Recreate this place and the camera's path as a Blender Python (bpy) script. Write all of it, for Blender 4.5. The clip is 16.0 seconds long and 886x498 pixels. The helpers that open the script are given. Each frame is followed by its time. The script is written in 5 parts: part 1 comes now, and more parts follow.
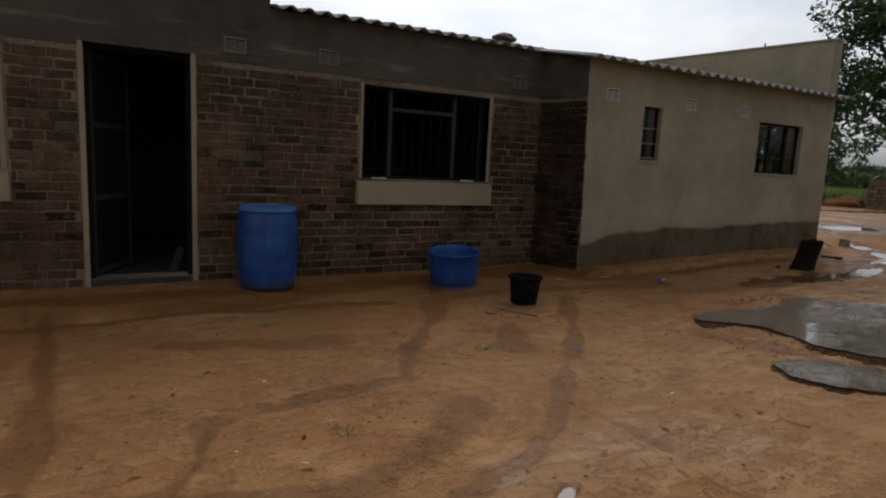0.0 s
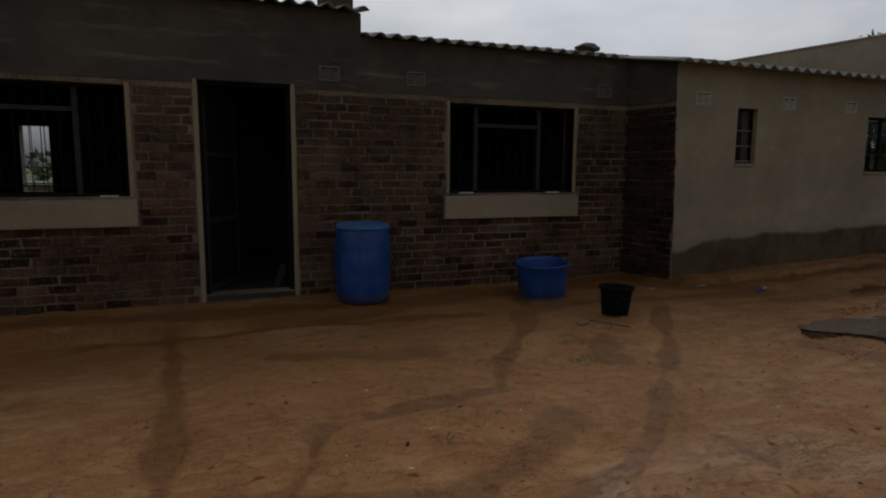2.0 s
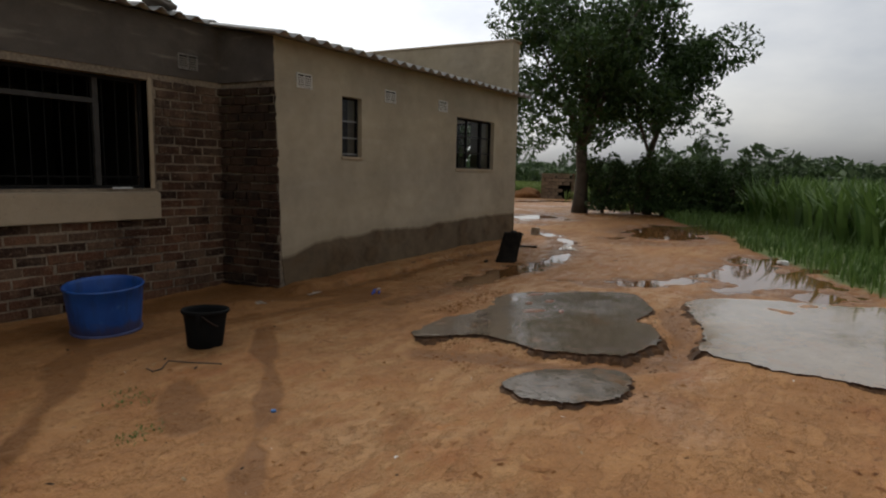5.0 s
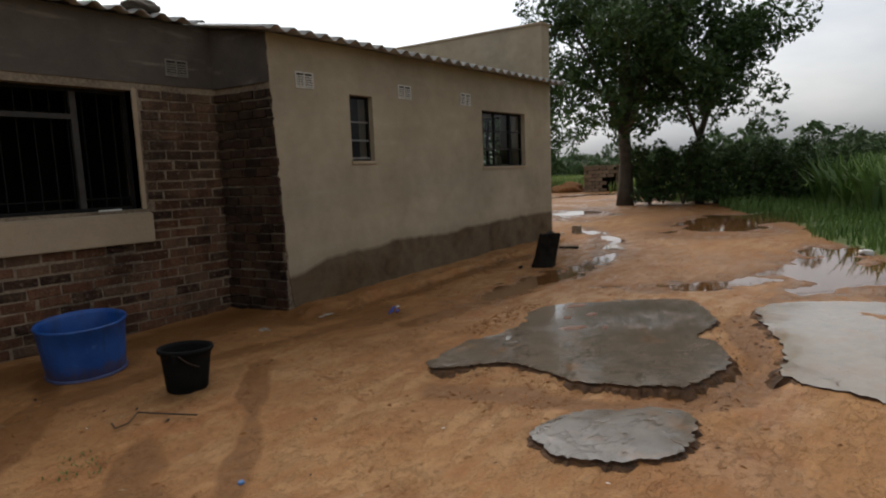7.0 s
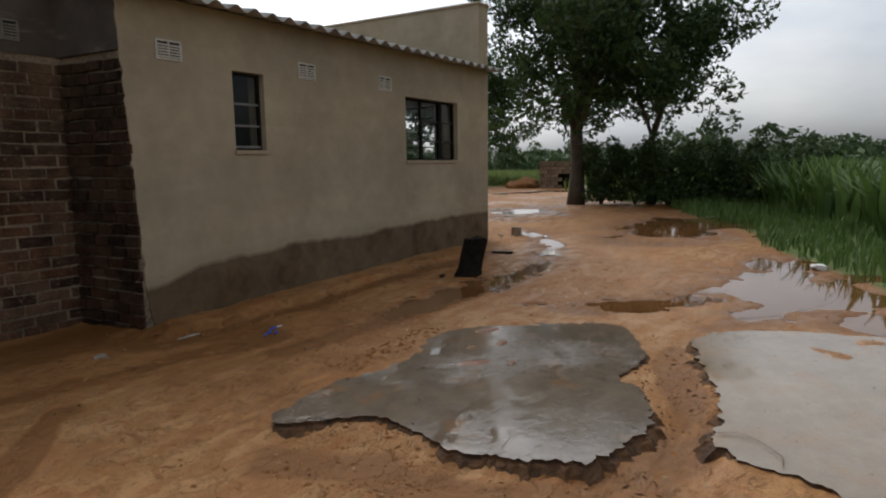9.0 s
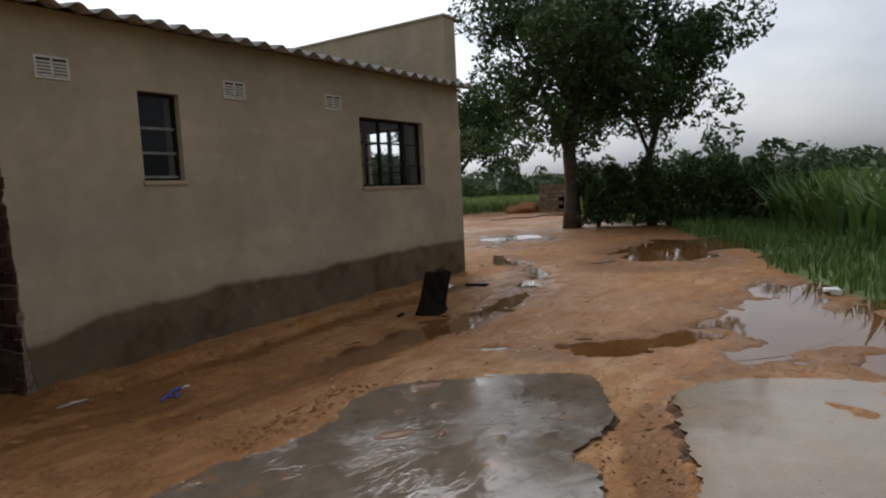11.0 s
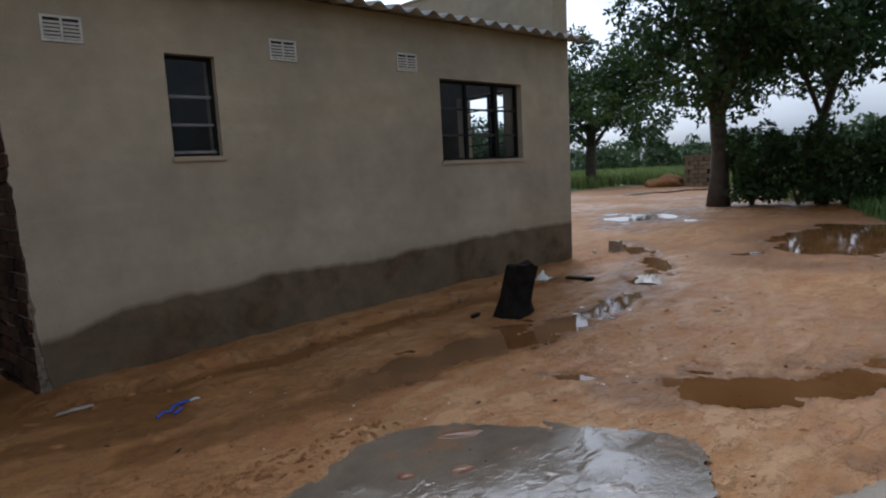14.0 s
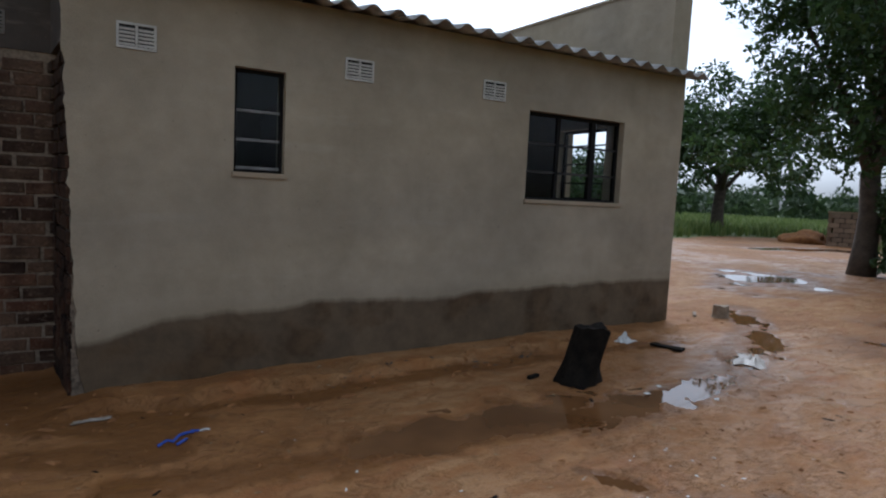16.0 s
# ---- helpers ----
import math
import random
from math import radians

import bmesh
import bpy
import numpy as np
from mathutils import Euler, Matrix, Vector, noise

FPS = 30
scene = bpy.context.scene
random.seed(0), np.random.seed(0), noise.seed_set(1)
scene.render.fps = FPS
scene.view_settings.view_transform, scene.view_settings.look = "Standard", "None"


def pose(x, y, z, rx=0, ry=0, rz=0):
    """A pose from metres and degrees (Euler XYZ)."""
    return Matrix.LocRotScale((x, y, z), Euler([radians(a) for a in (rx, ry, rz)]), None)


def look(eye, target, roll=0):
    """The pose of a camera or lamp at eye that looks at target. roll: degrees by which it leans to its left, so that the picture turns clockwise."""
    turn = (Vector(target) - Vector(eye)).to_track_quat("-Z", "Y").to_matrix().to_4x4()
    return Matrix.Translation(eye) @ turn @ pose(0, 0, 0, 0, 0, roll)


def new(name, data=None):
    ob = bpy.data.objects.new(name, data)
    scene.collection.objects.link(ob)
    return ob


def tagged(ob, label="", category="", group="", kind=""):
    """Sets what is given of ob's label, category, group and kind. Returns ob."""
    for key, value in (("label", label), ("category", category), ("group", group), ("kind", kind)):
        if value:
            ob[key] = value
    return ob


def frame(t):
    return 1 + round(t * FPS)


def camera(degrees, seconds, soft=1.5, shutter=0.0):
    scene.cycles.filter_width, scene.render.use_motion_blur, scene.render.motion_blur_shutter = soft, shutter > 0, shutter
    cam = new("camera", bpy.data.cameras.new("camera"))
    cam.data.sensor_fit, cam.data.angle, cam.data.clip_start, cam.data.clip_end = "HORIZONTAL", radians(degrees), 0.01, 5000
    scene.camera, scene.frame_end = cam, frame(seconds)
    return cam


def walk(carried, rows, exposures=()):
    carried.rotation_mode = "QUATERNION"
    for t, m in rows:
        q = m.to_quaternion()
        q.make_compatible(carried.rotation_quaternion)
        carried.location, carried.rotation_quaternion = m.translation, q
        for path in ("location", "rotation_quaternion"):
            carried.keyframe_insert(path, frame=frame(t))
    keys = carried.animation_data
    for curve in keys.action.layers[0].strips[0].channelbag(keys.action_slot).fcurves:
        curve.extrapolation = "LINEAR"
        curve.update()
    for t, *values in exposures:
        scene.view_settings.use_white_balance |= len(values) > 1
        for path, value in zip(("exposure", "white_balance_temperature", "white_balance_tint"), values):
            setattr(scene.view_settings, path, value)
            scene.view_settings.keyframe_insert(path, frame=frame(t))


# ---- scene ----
import functools

cam = camera(72.8, 16.0, soft=2.1)
PATH = [
    (0, (-4.927, -5.359, 1.191), (-3.96, -3.632, 0.903), 2.8),
    (0.5, (-4.948, -5.412, 1.191), (-3.974, -3.68, 0.966), 0.7),
    (1, (-4.999, -5.416, 1.204), (-4.088, -3.655, 0.935), -0.4),
    (1.5, (-5.016, -5.417, 1.242), (-4.181, -3.615, 1.008), 0.3),
    (2, (-5.028, -5.438, 1.229), (-4.309, -3.59, 0.968), 0.4),
    (2.5, (-4.951, -5.309, 1.192), (-4.021, -3.561, 0.907), -0.3),
    (3, (-4.79, -5.127, 1.162), (-3.508, -3.621, 0.861), 1.4),
    (3.5, (-4.67, -5.017, 1.183), (-3.381, -3.506, 0.95), -0.8),
    (4, (-4.456, -4.969, 1.212), (-3.143, -3.471, 1.024), -0.7),
    (4.5, (-4.264, -4.849, 1.181), (-2.85, -3.457, 0.928), -0.0),
    (5, (-4.041, -4.679, 1.158), (-2.407, -3.553, 0.911), 1.2),
    (5.2, (-3.964, -4.649, 1.155), (-2.329, -3.525, 0.908), 0.1),
    (7.3, (-3.182, -4.434, 1.161), (-1.655, -3.166, 0.916), -1.7),
    (7.5, (-3.059, -4.433, 1.169), (-1.517, -3.182, 0.934), 1.5),
    (8, (-2.813, -4.353, 1.152), (-1.19, -3.209, 0.912), 1.0),
    (8.2, (-2.691, -4.316, 1.185), (-0.995, -3.284, 0.943), 2.5),
    (8.5, (-2.608, -4.262, 1.18), (-0.938, -3.197, 0.906), -2.2),
    (9, (-2.35, -4.338, 1.183), (-0.739, -3.185, 0.907), -0.7),
    (9.2, (-2.226, -4.363, 1.201), (-0.571, -3.268, 0.952), 0.4),
    (11.3, (-1.391, -4.32, 1.114), (0.176, -3.092, 0.92), -3.9),
    (11.5, (-1.336, -4.317, 1.107), (0.166, -3.018, 0.868), -4.0),
    (12, (-1.075, -4.241, 1.124), (0.528, -3.065, 0.9), -2.4),
    (12.5, (-0.872, -4.236, 1.113), (0.658, -2.976, 0.843), -5.6),
    (13, (-0.73, -4.291, 1.092), (0.577, -2.785, 0.933), -4.8),
    (13.5, (-0.547, -4.159, 1.165), (0.795, -2.7, 0.897), -0.5),
    (14, (-0.433, -4.056, 1.147), (0.841, -2.536, 0.893), -2.9),
    (14.5, (-0.282, -4.052, 1.14), (0.791, -2.377, 0.929), -1.3),
    (15, (-0.083, -4.1, 1.213), (0.991, -2.452, 0.854), -1.2),
    (15.5, (0.07, -3.922, 1.163), (1.15, -2.293, 0.737), 2.5),
    (16, (0.093, -3.923, 1.256), (1.067, -2.186, 1.072), 2.8),
]
EXPOSURES = [(0, -0.2, 6300, 10), (0.5, -0.28, 6300, 10), (1, -0.58, 6250, 10), (1.5, -0.7, 6300, 10), (2, -0.95, 6250, 10), (2.5, -0.28, 6350, 10), (3, 0.02, 6200, 10), (3.5, 0.07, 6400, 10),
             (4, -0.08, 6400, 10), (4.5, 0.19, 6400, 10), (5, 0.12, 6500, 10), (7.5, 0.37, 6400, 10), (8.5, 0.37, 6350, 10), (9, 0.32, 6300, 10), (11.5, 0.22, 6200, 10), (12, 0.47, 6250, 10),
             (12.5, 0.42, 6200, 10), (13, 0.17, 5500, 10), (13.5, 0.42, 5850, 10), (14, 0.37, 5500, 10), (14.5, 0.54, 5800, 10), (15, 0.42, 6000, 10), (15.5, 1.37, 5850, 12), (15.7, 1.12, 5800, 12),
             (16, 0.37, 5400, 10)]
walk(cam, [(t, look(eye, target, roll)) for t, eye, target, roll in PATH], EXPOSURES)

# ---- world and sun: thick overcast, sun behind cloud beyond the house ----
SUN_AZ, SUN_EL = 35.0, 48.0
world = bpy.data.worlds.new("overcast")
scene.world = world
world.use_nodes = True
wn, wl = world.node_tree.nodes, world.node_tree.links
wn.clear()
w_out = wn.new("ShaderNodeOutputWorld")
w_bg = wn.new("ShaderNodeBackground")
w_bg.inputs["Strength"].default_value = 0.125
w_sky = wn.new("ShaderNodeTexSky")
w_sky.sky_type = "NISHITA"
w_sky.sun_disc = False
w_sky.sun_elevation, w_sky.sun_rotation = radians(SUN_EL), radians(SUN_AZ)
w_sky.dust_density, w_sky.air_density = 4.0, 1.0
w_hs = wn.new("ShaderNodeHueSaturation")
w_hs.inputs["Saturation"].default_value = 0.10
w_hs.inputs["Value"].default_value = 1.0
w_tc = wn.new("ShaderNodeTexCoord")
w_map = wn.new("ShaderNodeMapping")
w_map.inputs["Scale"].default_value = (1.0, 1.0, 2.6)
w_noise = wn.new("ShaderNodeTexNoise")
w_noise.inputs["Scale"].default_value = 2.6
w_noise.inputs["Detail"].default_value = 7.0
w_noise.inputs["Roughness"].default_value = 0.55
w_ramp = wn.new("ShaderNodeValToRGB")
w_ramp.color_ramp.elements[0].position, w_ramp.color_ramp.elements[0].color = 0.3, (0.74, 0.77, 0.82, 1)
w_ramp.color_ramp.elements[1].position, w_ramp.color_ramp.elements[1].color = 0.68, (1.12, 1.11, 1.08, 1)
w_mul = wn.new("ShaderNodeMix")
w_mul.data_type, w_mul.blend_type = "RGBA", "MULTIPLY"
w_mul.inputs["Factor"].default_value = 1.0
wl.new(w_sky.outputs["Color"], w_hs.inputs["Color"])
wl.new(w_tc.outputs["Generated"], w_map.inputs["Vector"])
wl.new(w_map.outputs["Vector"], w_noise.inputs["Vector"])
wl.new(w_noise.outputs["Fac"], w_ramp.inputs["Fac"])
wl.new(w_hs.outputs["Color"], w_mul.inputs[6])
wl.new(w_ramp.outputs["Color"], w_mul.inputs[7])
# an overcast sky is brighter overhead than near the horizon
w_sep = wn.new("ShaderNodeSeparateXYZ")
w_up = wn.new("ShaderNodeValToRGB")
w_up.color_ramp.elements[0].position, w_up.color_ramp.elements[0].color = 0.0, (0.90, 0.91, 0.92, 1)
w_up.color_ramp.elements[1].position, w_up.color_ramp.elements[1].color = 0.9, (1.42, 1.42, 1.42, 1)
w_grad = wn.new("ShaderNodeMix")
w_grad.data_type, w_grad.blend_type = "RGBA", "MULTIPLY"
w_grad.inputs["Factor"].default_value = 1.0
wl.new(w_tc.outputs["Generated"], w_sep.inputs[0])
wl.new(w_sep.outputs[2], w_up.inputs["Fac"])
wl.new(w_mul.outputs[2], w_grad.inputs[6])
wl.new(w_up.outputs["Color"], w_grad.inputs[7])
wl.new(w_grad.outputs[2], w_bg.inputs["Color"])
wl.new(w_bg.outputs["Background"], w_out.inputs["Surface"])

sun_data = bpy.data.lights.new("sun", "SUN")
sun_data.energy, sun_data.angle, sun_data.color = 0.6, radians(40), (1.0, 0.96, 0.9)
sun_lamp = new("sun", sun_data)
_az, _el = radians(SUN_AZ), radians(SUN_EL)
sun_lamp.matrix_world = look((math.sin(_az) * math.cos(_el) * 60, math.cos(_az) * math.cos(_el) * 60, math.sin(_el) * 60), (0, 0, 0))


# ---- materials ----
def shader(name):
    m = bpy.data.materials.new(name)
    m.use_nodes = True
    nt = m.node_tree
    return m, nt, nt.nodes["Principled BSDF"]


def node(nt, kind, **values):
    n = nt.nodes.new(kind)
    for key, v in values.items():
        n.inputs[key.replace("_", " ")].default_value = v
    return n


def noise_tex(nt, vector, scale, detail=4.0, rough=0.55):
    n = node(nt, "ShaderNodeTexNoise", Scale=scale, Detail=detail, Roughness=rough)
    nt.links.new(vector, n.inputs["Vector"])
    return n.outputs["Fac"]


def ramp(nt, fac, a, b, ca=(0, 0, 0, 1), cb=(1, 1, 1, 1)):
    n = nt.nodes.new("ShaderNodeValToRGB")
    e = n.color_ramp.elements
    e[0].position, e[1].position, e[0].color, e[1].color = a, b, ca, cb
    nt.links.new(fac, n.inputs["Fac"])
    return n.outputs["Color"]


def link_or_set(nt, socket, v):
    if isinstance(v, (float, int, tuple)):
        socket.default_value = v
    else:
        nt.links.new(v, socket)


def mix(nt, fac, a, b, blend="MIX"):
    n = nt.nodes.new("ShaderNodeMix")
    n.data_type, n.blend_type = "RGBA", blend
    link_or_set(nt, n.inputs[0], fac)
    link_or_set(nt, n.inputs[6], a)
    link_or_set(nt, n.inputs[7], b)
    return n.outputs[2]


def calc(nt, op, a, b=0.0):
    n = nt.nodes.new("ShaderNodeMath")
    n.operation = op
    link_or_set(nt, n.inputs[0], a)
    link_or_set(nt, n.inputs[1], b)
    return n.outputs[0]


def bump(nt, bsdf, height, strength=0.4, distance=0.01):
    n = node(nt, "ShaderNodeBump", Strength=strength, Distance=distance)
    nt.links.new(height, n.inputs["Height"])
    nt.links.new(n.outputs["Normal"], bsdf.inputs["Normal"])


def rgba(c):
    return (*c, 1.0)


def plain(name, a, b, scale=6.0, fine=60.0, rough=0.8, metal=0.0, relief=0.3, rel_d=0.004, spec=0.4, rnd=0.0):
    """Two-scale mottled surface between the colours a and b."""
    m, nt, p = shader(name)
    obj = nt.nodes.new("ShaderNodeTexCoord").outputs["Object"]
    big, small = noise_tex(nt, obj, scale, 5), noise_tex(nt, obj, fine, 3)
    fac = calc(nt, "ADD", calc(nt, "MULTIPLY", big, 0.65), calc(nt, "MULTIPLY", small, 0.35))
    col = ramp(nt, fac, 0.36, 0.64, rgba(a), rgba(b))
    if rnd:
        info = nt.nodes.new("ShaderNodeObjectInfo").outputs["Random"]
        v = calc(nt, "ADD", calc(nt, "MULTIPLY", info, rnd), 1.0 - rnd / 2)
        col = mix(nt, 1.0, col, v, "MULTIPLY")
    nt.links.new(col, p.inputs["Base Color"])
    p.inputs["Metallic"].default_value = metal
    p.inputs["Specular IOR Level"].default_value = spec
    nt.links.new(calc(nt, "ADD", rough - 0.1, calc(nt, "MULTIPLY", big, 0.2)), p.inputs["Roughness"])
    bump(nt, p, fac, relief, rel_d)
    return m


def brick_material(name, tint, smeared):
    m, nt, p = shader(name)
    obj = nt.nodes.new("ShaderNodeTexCoord").outputs["Object"]
    geo = nt.nodes.new("ShaderNodeNewGeometry")
    rnd = calc(nt, "FRACT", calc(nt, "ADD", nt.nodes.new("ShaderNodeObjectInfo").outputs["Random"], geo.outputs["Random Per Island"]))
    pos = geo.outputs["Position"]
    tone = nt.nodes.new("ShaderNodeValToRGB")
    e = tone.color_ramp.elements
    e[0].position, e[0].color = 0.0, (0.028, 0.017, 0.013, 1)
    e[1].position, e[1].color = 1.0, (0.155, 0.105, 0.072, 1)
    for at, c in ((0.2, (0.036, 0.021, 0.016, 1)), (0.3, (0.085, 0.045, 0.029, 1)), (0.6, (0.125, 0.066, 0.041, 1)), (0.85, (0.10, 0.070, 0.050, 1))):
        el = e.new(at)
        el.color = c
    nt.links.new(rnd, tone.inputs["Fac"])
    patch = noise_tex(nt, pos, 2.1, 5)
    fine = noise_tex(nt, pos, 55, 4)
    sep = nt_sep(nt, pos, 2)
    high = ramp(nt, calc(nt, "ADD", calc(nt, "MULTIPLY", sep, 0.4), calc(nt, "MULTIPLY", patch, 0.5)), 0.55, 0.95)
    col = mix(nt, calc(nt, "MULTIPLY", high, 0.55), tone.outputs["Color"], (0.115, 0.092, 0.072, 1))
    dusty = ramp(nt, noise_tex(nt, pos, 9, 5), 0.5, 0.72)
    col = mix(nt, calc(nt, "MULTIPLY", dusty, 0.28), col, (0.20, 0.155, 0.11, 1))
    col = mix(nt, 0.55, col, ramp(nt, fine, 0.3, 0.7, (0.55, 0.55, 0.55, 1), (1.25, 1.25, 1.25, 1)), "MULTIPLY")
    drip_map = node(nt, "ShaderNodeMapping", Scale=(2.2, 2.2, 0.5))
    nt.links.new(pos, drip_map.inputs["Vector"])
    drip = ramp(nt, noise_tex(nt, drip_map.outputs["Vector"], 2.6, 6, 0.65), 0.40, 0.66, (0.52, 0.50, 0.50, 1), (1.30, 1.28, 1.22, 1))
    col = mix(nt, 0.75, col, drip, "MULTIPLY")
    soot = ramp(nt, noise_tex(nt, pos, 0.9, 4), 0.36, 0.62, (0.46, 0.43, 0.42, 1), (1.12, 1.12, 1.12, 1))
    col = mix(nt, 0.8, col, soot, "MULTIPLY")
    col = mix(nt, calc(nt, "MULTIPLY", ramp(nt, noise_tex(nt, pos, 24, 6, 0.7), 0.56, 0.66), 0.55), col, (0.19, 0.15, 0.11, 1))
    smear_map = node(nt, "ShaderNodeMapping", Scale=(0.55, 0.55, 1.5))
    nt.links.new(pos, smear_map.inputs["Vector"])
    smear = ramp(nt, noise_tex(nt, smear_map.outputs["Vector"], 7.5, 7, 0.7), 0.50, 0.62)
    col = mix(nt, calc(nt, "MULTIPLY", smear, smeared), col, (0.150, 0.105, 0.072, 1))
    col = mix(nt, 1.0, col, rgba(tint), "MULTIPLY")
    nt.links.new(col, p.inputs["Base Color"])
    p.inputs["Roughness"].default_value = 0.92
    p.inputs["Specular IOR Level"].default_value = 0.2
    bump(nt, p, calc(nt, "ADD", fine, noise_tex(nt, pos, 18, 5, 0.65)), 1.0, 0.012)
    return m


def nt_sep(nt, vec, i):
    n = nt.nodes.new("ShaderNodeSeparateXYZ")
    nt.links.new(vec, n.inputs[0])
    return n.outputs[i]


def plaster_material(name, a, b, damp_line=None):
    """Trowelled cement plaster. damp_line: height up to which rising damp has stained it."""
    m, nt, p = shader(name)
    pos = nt.nodes.new("ShaderNodeNewGeometry").outputs["Position"]
    stretch = node(nt, "ShaderNodeMapping", Scale=(1.0, 1.0, 0.75))
    nt.links.new(pos, stretch.inputs["Vector"])
    big = noise_tex(nt, stretch.outputs["Vector"], 0.9, 6)
    mid = noise_tex(nt, pos, 5, 6, 0.65)
    fine = noise_tex(nt, pos, 160, 3)
    col = ramp(nt, calc(nt, "ADD", calc(nt, "MULTIPLY", big, 0.6), calc(nt, "MULTIPLY", mid, 0.4)), 0.35, 0.66, rgba(a), rgba(b))
    col = mix(nt, 0.35, col, ramp(nt, fine, 0.3, 0.7, (0.72, 0.72, 0.72, 1), (1.2, 1.2, 1.2, 1)), "MULTIPLY")
    scuff = node(nt, "ShaderNodeMapping", Scale=(0.5, 1.0, 3.5))
    nt.links.new(pos, scuff.inputs["Vector"])
    col = mix(nt, calc(nt, "MULTIPLY", ramp(nt, noise_tex(nt, scuff.outputs["Vector"], 2.4, 7, 0.68), 0.56, 0.74), 0.28), col, (0.46, 0.41, 0.33, 1))
    lift = node(nt, "ShaderNodeMapping", Scale=(0.35, 1.0, 1.0))
    nt.links.new(pos, lift.inputs["Vector"])
    col = mix(nt, 0.55, col, ramp(nt, noise_tex(nt, lift.outputs["Vector"], 1.5, 4, 0.5), 0.36, 0.64, (0.76, 0.77, 0.80, 1), (1.14, 1.13, 1.08, 1)), "MULTIPLY")
    specks = ramp(nt, noise_tex(nt, pos, 34, 2, 0.4), 0.735, 0.76)
    col = mix(nt, calc(nt, "MULTIPLY", specks, 0.5), col, (0.16, 0.12, 0.085, 1))
    if damp_line is not None:
        x, z = nt_sep(nt, pos, 0), nt_sep(nt, pos, 2)
        flat = node(nt, "ShaderNodeMapping", Scale=(1.0, 0.0, 0.18))
        nt.links.new(pos, flat.inputs["Vector"])
        edge = calc(nt, "ADD", calc(nt, "MULTIPLY", noise_tex(nt, flat.outputs["Vector"], 1.1, 3), 0.22), calc(nt, "MULTIPLY", noise_tex(nt, flat.outputs["Vector"], 6.5, 4, 0.65), 0.05))
        rise = calc(nt, "ADD", edge, calc(nt, "MULTIPLY", x, 0.034))
        start = ramp(nt, x, 0.02, 0.42, (0, 0, 0, 1), (1, 1, 1, 1))
        rise = calc(nt, "ADD", rise, calc(nt, "MULTIPLY", start, 0.10))
        wet = ramp(nt, calc(nt, "SUBTRACT", calc(nt, "ADD", damp_line - 0.205, rise), z), 0.0, 0.045)
        faint = ramp(nt, calc(nt, "SUBTRACT", calc(nt, "ADD", damp_line - 0.12, rise), z), 0.0, 0.14)
        blot = ramp(nt, noise_tex(nt, pos, 2.6, 4), 0.50, 0.60)
        col = mix(nt, calc(nt, "MULTIPLY", faint, 0.25), col, (0.15, 0.12, 0.08, 1))
        dark = mix(nt, ramp(nt, mid, 0.36, 0.62), (0.046, 0.026, 0.011, 1), (0.092, 0.056, 0.026, 1))
        col = mix(nt, calc(nt, "MULTIPLY", wet, calc(nt, "ADD", 0.78, calc(nt, "MULTIPLY", blot, 0.14))), col, dark)
    nt.links.new(col, p.inputs["Base Color"])
    p.inputs["Roughness"].default_value = 0.9
    p.inputs["Specular IOR Level"].default_value = 0.25
    bump(nt, p, calc(nt, "ADD", calc(nt, "MULTIPLY", mid, 1.5), fine), 0.35, 0.006)
    return m


